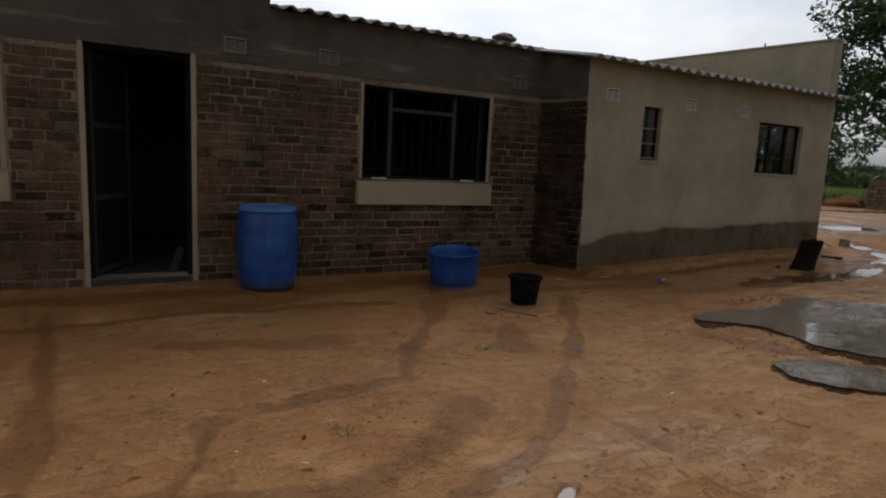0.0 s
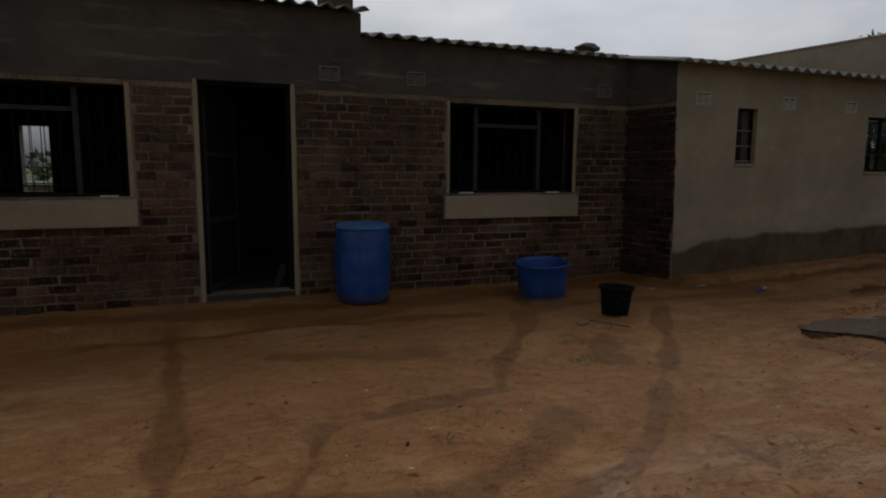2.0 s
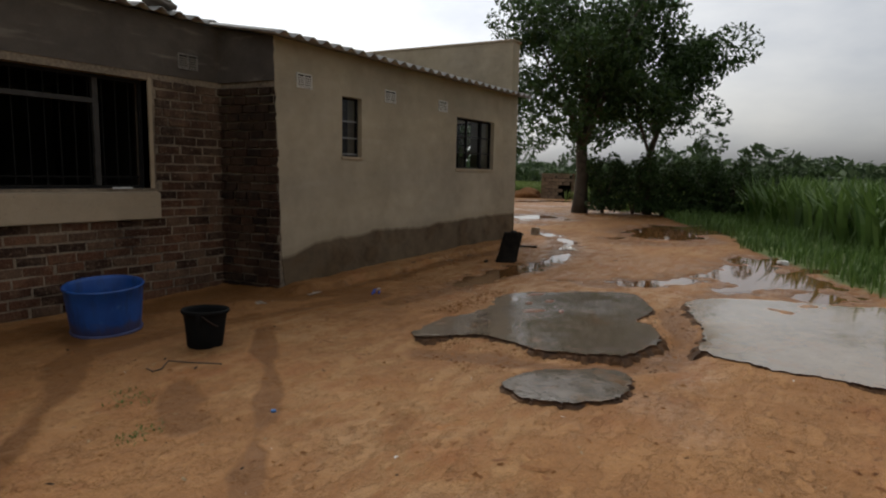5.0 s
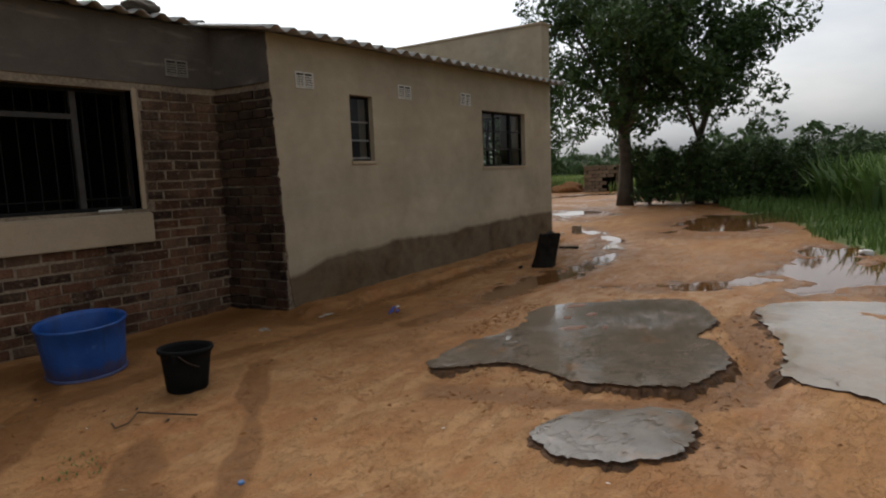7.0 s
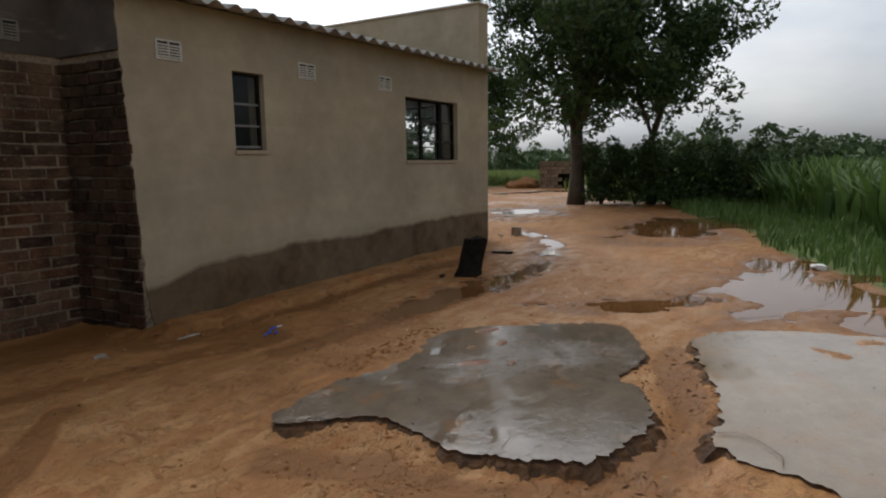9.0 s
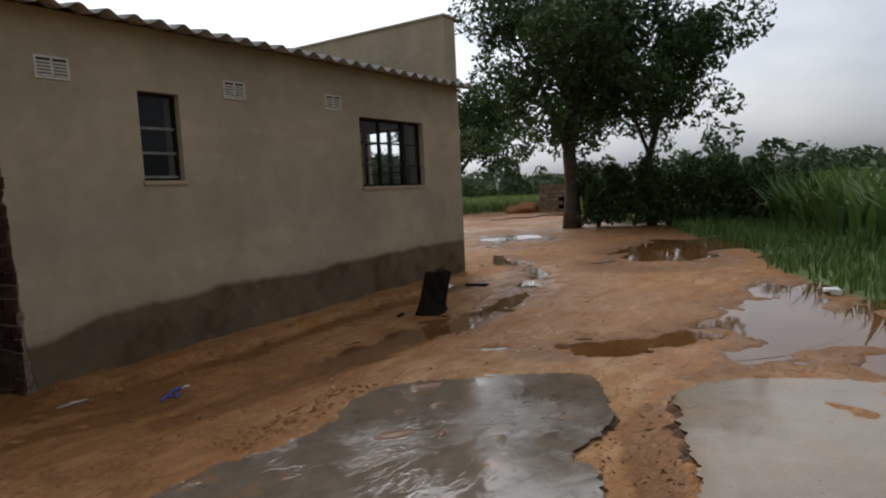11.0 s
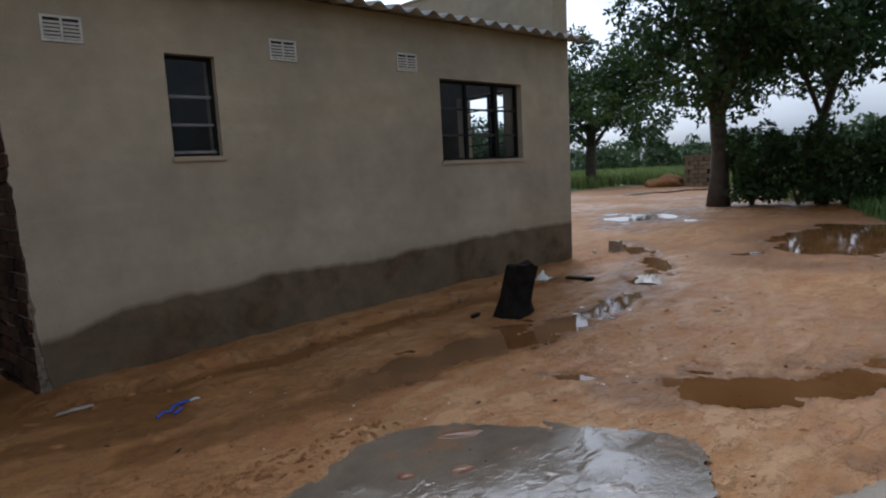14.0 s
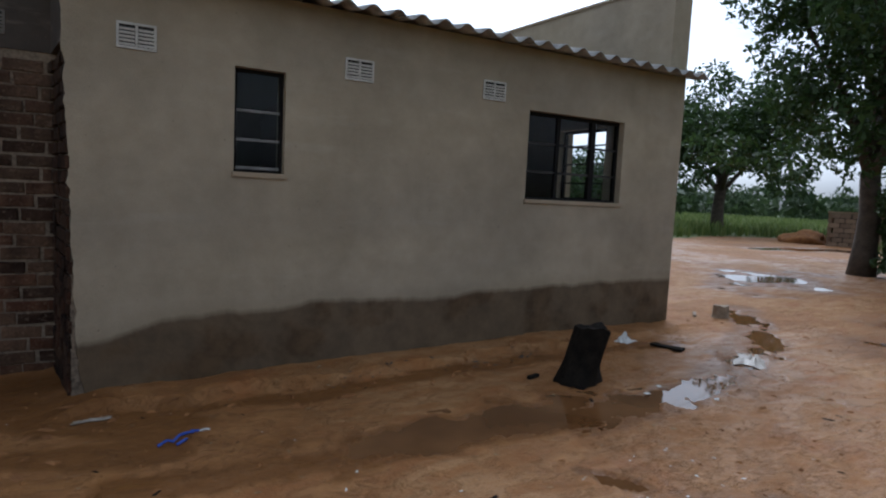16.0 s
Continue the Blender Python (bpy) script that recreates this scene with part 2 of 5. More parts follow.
def earth_material():
    """Rain-soaked red-brown sandy yard soil; the mesh's mask gives damp runs (r), grass (g), pale crust (b) and wet sheen (a)."""
    m, nt, p = shader("sandy_earth")
    pos = nt.nodes.new("ShaderNodeNewGeometry").outputs["Position"]
    at = nt.nodes.new("ShaderNodeAttribute")
    at.attribute_name = "mask"
    sp = nt.nodes.new("ShaderNodeSeparateColor")
    nt.links.new(at.outputs["Color"], sp.inputs[0])
    damp, grass, pale = sp.outputs[0], sp.outputs[1], sp.outputs[2]
    washed = node(nt, "ShaderNodeMapping", Scale=(1.0, 2.4, 1.0), Rotation=(0, 0, radians(28)))
    nt.links.new(pos, washed.inputs["Vector"])
    big, mid, fine = noise_tex(nt, pos, 0.8, 6), noise_tex(nt, washed.outputs["Vector"], 3.6, 7, 0.62), noise_tex(nt, pos, 80, 4)
    tiny = noise_tex(nt, pos, 19, 6, 0.68)
    col = ramp(nt, calc(nt, "ADD", calc(nt, "MULTIPLY", big, 0.55), calc(nt, "MULTIPLY", mid, 0.45)), 0.28, 0.72, (0.172, 0.070, 0.019, 1), (0.335, 0.165, 0.056, 1))
    crust = calc(nt, "MULTIPLY", pale, ramp(nt, mid, 0.42, 0.56))
    col = mix(nt, calc(nt, "MULTIPLY", crust, 0.65), col, (0.335, 0.188, 0.080, 1))
    red = ramp(nt, noise_tex(nt, pos, 1.7, 5, 0.6), 0.55, 0.70)
    col = mix(nt, calc(nt, "MULTIPLY", red, 0.5), col, (0.215, 0.068, 0.014, 1))
    wet = calc(nt, "ADD", damp, calc(nt, "ADD", calc(nt, "MULTIPLY", calc(nt, "SUBTRACT", mid, 0.5), 0.8), calc(nt, "MULTIPLY", calc(nt, "SUBTRACT", tiny, 0.5), 0.5)))
    wet = ramp(nt, wet, 0.22, 0.80)
    col = mix(nt, calc(nt, "MULTIPLY", wet, 0.82), col, mix(nt, big, (0.112, 0.042, 0.007, 1), (0.165, 0.069, 0.014, 1)))
    col = mix(nt, 0.5, col, ramp(nt, tiny, 0.30, 0.70, (0.72, 0.70, 0.68, 1), (1.22, 1.22, 1.22, 1)), "MULTIPLY")
    col = mix(nt, 0.45, col, ramp(nt, fine, 0.28, 0.72, (0.66, 0.66, 0.66, 1), (1.28, 1.28, 1.28, 1)), "MULTIPLY")
    silt = ramp(nt, noise_tex(nt, pos, 6.5, 7, 0.7), 0.60, 0.68)
    col = mix(nt, calc(nt, "MULTIPLY", silt, 0.22), col, (0.26, 0.175, 0.10, 1))
    grit = ramp(nt, noise_tex(nt, pos, 105, 1, 0.3), 0.72, 0.76)
    col = mix(nt, calc(nt, "MULTIPLY", grit, 0.6), col, (0.055, 0.030, 0.016, 1))
    green = mix(nt, mid, (0.05, 0.085, 0.018, 1), (0.13, 0.16, 0.04, 1))
    col = mix(nt, ramp(nt, calc(nt, "ADD", grass, calc(nt, "MULTIPLY", calc(nt, "SUBTRACT", mid, 0.5), 0.5)), 0.4, 0.6), col, green)
    nt.links.new(col, p.inputs["Base Color"])
    sheen = calc(nt, "MULTIPLY", at.outputs["Alpha"], ramp(nt, mid, 0.34, 0.56))
    gloss = calc(nt, "SUBTRACT", 0.78, calc(nt, "MULTIPLY", sheen, 0.44))
    gloss = calc(nt, "SUBTRACT", gloss, calc(nt, "MULTIPLY", wet, 0.04))
    nt.links.new(gloss, p.inputs["Roughness"])
    p.inputs["Specular IOR Level"].default_value = 0.28
    flake = ramp(nt, calc(nt, "ADD", calc(nt, "MULTIPLY", mid, 0.75), calc(nt, "MULTIPLY", tiny, 0.25)), 0.505, 0.522)
    flake2 = ramp(nt, calc(nt, "ADD", calc(nt, "MULTIPLY", noise_tex(nt, pos, 2.3, 6, 0.62), 0.8), calc(nt, "MULTIPLY", tiny, 0.2)), 0.555, 0.57)
    h = calc(nt, "ADD", calc(nt, "MULTIPLY", mid, 0.8), calc(nt, "MULTIPLY", tiny, 0.45))
    h = calc(nt, "ADD", h, calc(nt, "ADD", calc(nt, "MULTIPLY", fine, 0.18), calc(nt, "MULTIPLY", calc(nt, "ADD", flake, flake2), 0.20)))
    h = calc(nt, "MULTIPLY", h, calc(nt, "SUBTRACT", 1.0, calc(nt, "MULTIPLY", wet, 0.35)))
    bump(nt, p, h, 0.85, 0.03)
    return m


def slab_material(name, a, b, soil_colour, soil_at, film_at):
    """Old cement screed under a film of rain water, with washed-on soil and low dry ridges between."""
    m, nt, p = shader(name)
    pos = nt.nodes.new("ShaderNodeNewGeometry").outputs["Position"]
    rip = node(nt, "ShaderNodeMapping", Scale=(1.0, 2.1, 1.0), Rotation=(0, 0, radians(38)))
    nt.links.new(pos, rip.inputs["Vector"])
    big, mid, fine = noise_tex(nt, pos, 1.3, 5), noise_tex(nt, pos, 8, 6, 0.62), noise_tex(nt, pos, 120, 3)
    streak = noise_tex(nt, rip.outputs["Vector"], 4.2, 6, 0.62)
    col = ramp(nt, calc(nt, "ADD", calc(nt, "MULTIPLY", big, 0.5), calc(nt, "MULTIPLY", mid, 0.5)), 0.36, 0.64, rgba(a), rgba(b))
    soil = ramp(nt, noise_tex(nt, pos, 2.9, 7, 0.66), soil_at, soil_at + 0.10)
    col = mix(nt, calc(nt, "MULTIPLY", soil, 0.6), col, rgba(soil_colour))
    col = mix(nt, 0.4, col, ramp(nt, fine, 0.3, 0.7, (0.7, 0.7, 0.7, 1), (1.25, 1.25, 1.25, 1)), "MULTIPLY")
    pit = ramp(nt, noise_tex(nt, pos, 26, 3, 0.5), 0.70, 0.74)
    col = mix(nt, calc(nt, "MULTIPLY", pit, 0.6), col, (0.03, 0.022, 0.015, 1))
    nt.links.new(col, p.inputs["Base Color"])
    film = ramp(nt, calc(nt, "ADD", calc(nt, "MULTIPLY", big, 0.6), calc(nt, "MULTIPLY", streak, 0.4)), film_at, film_at + 0.10)
    nt.links.new(calc(nt, "SUBTRACT", 0.27, calc(nt, "MULTIPLY", film, 0.22)), p.inputs["Roughness"])
    p.inputs["IOR"].default_value = 1.5
    p.inputs["Specular IOR Level"].default_value = 0.75
    dry = calc(nt, "SUBTRACT", 1.0, calc(nt, "MULTIPLY", film, 0.9))
    ridge = ramp(nt, streak, 0.46, 0.56)
    rough_h = calc(nt, "MULTIPLY", calc(nt, "ADD", calc(nt, "ADD", ridge, streak), calc(nt, "MULTIPLY", fine, 0.08)), dry)
    bump(nt, p, calc(nt, "ADD", rough_h, calc(nt, "MULTIPLY", mid, 0.06)), 0.45, 0.010)
    return m


def water_material():
    m, nt, p = shader("muddy_rain_water")
    pos = nt.nodes.new("ShaderNodeNewGeometry").outputs["Position"]
    big = noise_tex(nt, pos, 2.0, 4)
    nt.links.new(ramp(nt, big, 0.35, 0.65, (0.082, 0.035, 0.011, 1), (0.135, 0.063, 0.023, 1)), p.inputs["Base Color"])
    p.inputs["Roughness"].default_value = 0.03
    p.inputs["IOR"].default_value = 1.33
    p.inputs["Specular IOR Level"].default_value = 0.65
    bump(nt, p, noise_tex(nt, pos, 9, 3), 0.06, 0.01)
    return m


def leaf_material(name, a, b):
    m, nt, p = shader(name)
    geo = nt.nodes.new("ShaderNodeNewGeometry")
    tone = ramp(nt, geo.outputs["Random Per Island"], 0.0, 1.0, rgba(a), rgba(b))
    big = noise_tex(nt, geo.outputs["Position"], 0.7, 3)
    nt.links.new(mix(nt, 0.6, tone, ramp(nt, big, 0.3, 0.7, (0.6, 0.65, 0.6, 1), (1.3, 1.25, 1.1, 1)), "MULTIPLY"), p.inputs["Base Color"])
    p.inputs["Roughness"].default_value = 0.55
    p.inputs["Specular IOR Level"].default_value = 0.3
    trans = nt.nodes.new("ShaderNodeBsdfTranslucent")
    nt.links.new(tone, trans.inputs["Color"])
    both = nt.nodes.new("ShaderNodeMixShader")
    both.inputs[0].default_value = 0.3
    nt.links.new(p.outputs[0], both.inputs[1])
    nt.links.new(trans.outputs[0], both.inputs[2])
    nt.links.new(both.outputs[0], nt.nodes["Material Output"].inputs["Surface"])
    return m


def glass_material():
    m, nt, p = shader("dusty_window_glass")
    p.inputs["Base Color"].default_value = (0.9, 0.93, 0.92, 1)
    p.inputs["Transmission Weight"].default_value = 1.0
    p.inputs["Roughness"].default_value = 0.02
    p.inputs["IOR"].default_value = 1.22
    return m


def sheet_material():
    """Weathered fibre-cement roofing with lichen and run-off stains."""
    m, nt, p = shader("fibre_cement_sheet")
    pos = nt.nodes.new("ShaderNodeNewGeometry").outputs["Position"]
    st = node(nt, "ShaderNodeMapping", Scale=(6.0, 0.6, 1.0))
    nt.links.new(pos, st.inputs["Vector"])
    run, mid, fine = noise_tex(nt, st.outputs["Vector"], 2.0, 5), noise_tex(nt, pos, 10, 5), noise_tex(nt, pos, 90, 3)
    col = ramp(nt, calc(nt, "ADD", calc(nt, "MULTIPLY", run, 0.5), calc(nt, "MULTIPLY", mid, 0.5)), 0.36, 0.64, (0.20, 0.195, 0.185, 1), (0.42, 0.41, 0.39, 1))
    col = mix(nt, 0.35, col, ramp(nt, fine, 0.3, 0.7, (0.7, 0.7, 0.7, 1), (1.2, 1.2, 1.2, 1)), "MULTIPLY")
    nt.links.new(col, p.inputs["Base Color"])
    p.inputs["Roughness"].default_value = 0.85
    bump(nt, p, fine, 0.3, 0.003)
    return m


def blue_plastic():
    """Sun-faded blue plastic with scuffs, grime streaks and mud splashed up from the ground."""
    m, nt, p = shader("scuffed_blue_plastic")
    obj = nt.nodes.new("ShaderNodeTexCoord").outputs["Object"]
    run = node(nt, "ShaderNodeMapping", Scale=(3.0, 3.0, 0.6))
    nt.links.new(obj, run.inputs["Vector"])
    big, streak, fine = noise_tex(nt, obj, 4, 5), noise_tex(nt, run.outputs["Vector"], 3.2, 6, 0.65), noise_tex(nt, obj, 75, 4)
    col = ramp(nt, big, 0.34, 0.66, (0.003, 0.045, 0.205, 1), (0.009, 0.082, 0.330, 1))
    col = mix(nt, calc(nt, "MULTIPLY", ramp(nt, streak, 0.50, 0.66), 0.55), col, (0.012, 0.026, 0.060, 1))
    col = mix(nt, calc(nt, "MULTIPLY", ramp(nt, noise_tex(nt, obj, 16, 6, 0.7), 0.60, 0.68), 0.35), col, (0.10, 0.17, 0.30, 1))
    splash = ramp(nt, calc(nt, "SUBTRACT", calc(nt, "MULTIPLY", noise_tex(nt, obj, 11, 5), 0.22), nt_sep(nt, obj, 2)), 0.0, 0.06)
    col = mix(nt, calc(nt, "MULTIPLY", splash, 0.5), col, (0.085, 0.050, 0.026, 1))
    nt.links.new(col, p.inputs["Base Color"])
    nt.links.new(calc(nt, "ADD", 0.36, calc(nt, "MULTIPLY", streak, 0.22)), p.inputs["Roughness"])
    bump(nt, p, calc(nt, "ADD", big, calc(nt, "MULTIPLY", fine, 0.2)), 0.2, 0.004)
    return m


M_EARTH = earth_material()
M_BRICK = brick_material("fired_brick", (1.18, 1.04, 0.94), 0.30)
# rough return-wall brick; the tint paints that wall's shade into the colour
M_SHADEBRICK = brick_material("shade_tinted_rough_brick", (0.56, 0.47, 0.41), 0.35)
M_MORTAR = plain("lime_mortar", (0.045, 0.033, 0.024), (0.30, 0.235, 0.165), 1.6, 45, 0.95, relief=0.7)
M_PLASTER = plaster_material("ochre_grey_plaster", (0.270, 0.222, 0.155), (0.425, 0.356, 0.258), 0.40)
M_BAND = plaster_material("grey_cement_band", (0.062, 0.052, 0.044), (0.125, 0.106, 0.089))
M_SURROUND = plaster_material("cement_window_surround", (0.30, 0.235, 0.16), (0.40, 0.32, 0.225))
M_SLAB = slab_material("wet_cement_screed", (0.074, 0.056, 0.040), (0.132, 0.104, 0.077), (0.17, 0.09, 0.042), 0.56, 0.40)
M_PALESLAB = slab_material("wet_sandy_screed", (0.150, 0.112, 0.072), (0.220, 0.172, 0.118), (0.20, 0.12, 0.062), 0.52, 0.36)
M_RIM = plain("broken_concrete_edge", (0.030, 0.015, 0.007), (0.125, 0.062, 0.026), 11, 90, 0.95, relief=0.9, rel_d=0.01)
M_WATER = water_material()
M_SHEET = sheet_material()
M_STEEL = plain("dark_painted_steel", (0.007, 0.007, 0.007), (0.018, 0.016, 0.015), 12, 120, 0.8, relief=0.15, spec=0.12)
M_GREYSTEEL = plain("grey_weathered_steel_frame", (0.026, 0.024, 0.022), (0.055, 0.05, 0.045), 12, 120, 0.75, relief=0.15, spec=0.2)
# paler steel: light falling on the bars from above, put into their colour
M_LITSTEEL = plain("toplit_grey_steel", (0.13, 0.125, 0.12), (0.24, 0.23, 0.22), 12, 120, 0.7, relief=0.15, spec=0.3)
M_GLASS = glass_material()
M_VENT = plain("white_painted_vent_block", (0.42, 0.40, 0.36), (0.60, 0.58, 0.53), 20, 150, 0.8)
M_DULLVENT = plain("dirty_grey_vent_block", (0.13, 0.12, 0.105), (0.24, 0.225, 0.20), 20, 150, 0.85)
# near-black colour standing in for shade inside the vents and the kiln mouth
M_DARK = plain("painted_cavity_shade", (0.012, 0.011, 0.010), (0.02, 0.018, 0.016), 6, 60, 0.95)
# inner wall and floor colours are darkened to paint in the rooms' shade
M_INSIDE = plain("shade_dark_inner_wall", (0.06, 0.052, 0.044), (0.10, 0.085, 0.07), 3, 60, 0.95)
M_FLOOR = plain("darkened_cement_floor", (0.028, 0.024, 0.02), (0.055, 0.048, 0.04), 4, 90, 0.7)
M_BLUE = blue_plastic()
M_BLUELID = plain("dusty_blue_plastic_lid", (0.03, 0.12, 0.32), (0.07, 0.17, 0.38), 9, 80, 0.6, relief=0.15)
M_BLACK = plain("black_plastic", (0.004, 0.004, 0.004), (0.009, 0.009, 0.008), 9, 80, 0.8, relief=0.12, spec=0.1)
M_CHAR = plain("charred_wood", (0.004, 0.0035, 0.003), (0.02, 0.016, 0.012), 18, 110, 0.9, relief=0.9, rel_d=0.012, spec=0.12)
M_CUT = plain("grey_cut_wood", (0.16, 0.115, 0.075), (0.30, 0.23, 0.16), 16, 110, 0.85, relief=0.6)
M_BARK = plain("tree_bark", (0.045, 0.035, 0.026), (0.10, 0.08, 0.06), 9, 60, 0.95, relief=1.0, rel_d=0.02)
M_LEAF = leaf_material("dark_tree_leaf", (0.018, 0.040, 0.010), (0.055, 0.095, 0.026))
M_SHRUB = leaf_material("shrub_leaf", (0.020, 0.042, 0.010), (0.06, 0.10, 0.03))
M_CROP = leaf_material("green_crop_leaf", (0.05, 0.10, 0.018), (0.12, 0.19, 0.05))
M_GRASS = leaf_material("meadow_grass", (0.07, 0.12, 0.025), (0.20, 0.24, 0.07))
M_WOODS = leaf_material("distant_woods_leaf", (0.030, 0.055, 0.022), (0.075, 0.11, 0.045))
M_PAPER = plain("white_plastic_scrap", (0.50, 0.50, 0.48), (0.72, 0.72, 0.70), 20, 90, 0.6)
M_FILM = plain("muddy_plastic_film", (0.19, 0.155, 0.12), (0.36, 0.315, 0.265), 20, 90, 0.35)
M_STRING = plain("blue_woven_plastic_strip", (0.02, 0.05, 0.30), (0.05, 0.10, 0.42), 20, 90, 0.6)
M_WIRE = plain("rusty_wire", (0.02, 0.012, 0.008), (0.05, 0.03, 0.02), 30, 120, 0.8)
M_MUDBRICK = plain("burnt_mud_brick", (0.17, 0.115, 0.075), (0.29, 0.21, 0.145), 5, 50, 0.95, relief=0.8, rnd=0.4)
M_CLOD = plain("soil_clod", (0.13, 0.05, 0.014), (0.30, 0.14, 0.048), 8, 60, 0.95, relief=0.8)
M_SILT = plain("wet_red_silt", (0.095, 0.031, 0.009), (0.165, 0.064, 0.021), 12, 90, 0.4, relief=0.5)
M_STRAW = plain("dry_plant_litter", (0.10, 0.06, 0.03), (0.34, 0.25, 0.14), 30, 120, 0.9)


# ---- mesh helpers ----
def mesh_of(name, bm, material, smooth=False):
    me = bpy.data.meshes.new(name)
    bm.to_mesh(me)
    bm.free()
    me.materials.append(material)
    if smooth:
        me.shade_smooth()
    return me


def thing(name, label, category, group="", kind="", at=None):
    """An Empty at the base of a thing, which its parts hang on."""
    ob = tagged(new(name), label, category, group, kind)
    if at is not None:
        ob.matrix_world = at
    return ob


def part(name, bm, material, parent=None, label="", smooth=False, m=None):
    ob = new(name, mesh_of(name, bm, material, smooth))
    if parent is not None:
        ob.parent = parent
    if m is not None:
        ob.matrix_basis = m
    return tagged(ob, label)


def add_box(bm, x0, x1, y0, y1, z0, z1, chamfer=0.0):
    r = bmesh.ops.create_cube(bm, size=1.0, matrix=Matrix.LocRotScale(((x0 + x1) / 2, (y0 + y1) / 2, (z0 + z1) / 2), None, (x1 - x0, y1 - y0, z1 - z0)))
    if chamfer:
        edges = {e for v in r["verts"] for e in v.link_edges}
        bmesh.ops.bevel(bm, geom=list(edges), offset=chamfer, segments=2, affect="EDGES")
    return bm


def box(x0, x1, y0, y1, z0, z1, chamfer=0.0):
    return add_box(bmesh.new(), x0, x1, y0, y1, z0, z1, chamfer)


def panel_boxes(bm, along, u0, u1, v0, v1, w0, w1, holes):
    """A wall from u0 to u1 along 'x' or 'y', v the thickness, w the height, with rectangular holes (u0, u1, w0, w1) through it."""
    us = sorted({u0, u1, *[h[0] for h in holes], *[h[1] for h in holes]})
    for a, b in zip(us, us[1:]):
        cuts = sorted((h[2], h[3]) for h in holes if h[0] <= a and h[1] >= b)
        at = w0
        for c, d in cuts + [(w1, w1)]:
            if c - at > 1e-4:
                if along == "x":
                    add_box(bm, a, b, v0, v1, at, c)
                else:
                    add_box(bm, v0, v1, a, b, at, c)
            at = max(at, d)
    bmesh.ops.remove_doubles(bm, verts=bm.verts, dist=1e-5)
    return bm


def lathe(profile, steps=36, wobble=0.0, seed=0.0):
    """A body turned about z from (radius, height) pairs."""
    bm = bmesh.new()
    rings = []
    for r, z in profile:
        ring = []
        for i in range(steps):
            a = math.tau * i / steps
            k = 1.0 + wobble * noise.noise((math.cos(a) * 1.6 + seed, math.sin(a) * 1.6, z * 3.0))
            ring.append(bm.verts.new((r * k * math.cos(a), r * k * math.sin(a), z)))
        rings.append(ring)
    for lo, hi in zip(rings, rings[1:]):
        for i in range(steps):
            bm.faces.new((lo[i], lo[(i + 1) % steps], hi[(i + 1) % steps], hi[i]))
    bm.faces.new(list(reversed(rings[0])))
    bm.faces.new(rings[-1])
    return bm


def tube(points, radii, sides=8, bm=None):
    """A round bar or limb along points."""
    bm = bm or bmesh.new()
    pts = [Vector(p) for p in points]
    rings = []
    for i, p in enumerate(pts):
        d = (pts[min(i + 1, len(pts) - 1)] - pts[max(i - 1, 0)]).normalized()
        u = d.orthogonal().normalized() if i == 0 else (u - d * u.dot(d)).normalized()
        w = d.cross(u)
        r = radii[i] if isinstance(radii, (list, tuple)) else radii
        rings.append([bm.verts.new(p + r * (math.cos(math.tau * k / sides) * u + math.sin(math.tau * k / sides) * w)) for k in range(sides)])
    for lo, hi in zip(rings, rings[1:]):
        for k in range(sides):
            bm.faces.new((lo[k], lo[(k + 1) % sides], hi[(k + 1) % sides], hi[k]))
    bm.faces.new(list(reversed(rings[0])))
    bm.faces.new(rings[-1])
    return bm


def soft(a, b, v):
    t = np.clip((v - a) / (b - a), 0, 1)
    return t * t * (3 - 2 * t)


@functools.lru_cache(None)
def noise_grid(seed, octave):
    return np.random.RandomState(seed * 16 + octave).uniform(-1, 1, (256, 256))


def wavy(x, y, scale, seed, octaves=3):
    """Smooth value noise about 0, for arrays."""
    out, amp = np.zeros_like(x), 1.0
    for octave in range(octaves):
        grid = noise_grid(seed, octave)
        fx, fy = x * scale, y * scale
        ix, iy = np.floor(fx).astype(int), np.floor(fy).astype(int)
        tx, ty = fx - ix, fy - iy
        tx, ty = tx * tx * (3 - 2 * tx), ty * ty * (3 - 2 * ty)
        g = lambda i, j: grid[i % 256, j % 256]
        out += amp * ((g(ix, iy) * (1 - tx) + g(ix + 1, iy) * tx) * (1 - ty) + (g(ix, iy + 1) * (1 - tx) + g(ix + 1, iy + 1) * tx) * ty)
        scale, amp = scale * 2.1, amp * 0.5
    return out


# ---- ground ----
FACE_B, FACE_P, END_X = 0.745, 0.0, 4.80      # brick facade, plastered facade, end wall
# puddles: x, y, half length, half width, turn in degrees
PUDDLES = [(1.95, -1.34, 0.85, 0.22, -3), (2.85, -1.42, 0.5, 0.12, 4), (3.40, -1.43, 0.42, 0.11, 14), (4.42, -1.15, 0.36, 0.15, 28), (5.10, -0.82, 0.45, 0.13, 42),
           (5.72, -0.22, 0.34, 0.14, 58), (8.9, 1.55, 1.3, 0.62, 28), (16.9, 5.5, 1.6, 0.6, -15), (8.0, -2.25, 1.7, 0.85, -18), (3.85, -3.55, 1.0, 0.45, -8),
           (3.45, -4.25, 0.9, 0.42, 8), (2.62, -3.72, 0.55, 0.2, -18), (2.50, -2.88, 0.52, 0.2, -46), (-3.34, -3.64, 0.09, 0.03, 35), (2.05, -2.08, 0.13, 0.045, -60)]
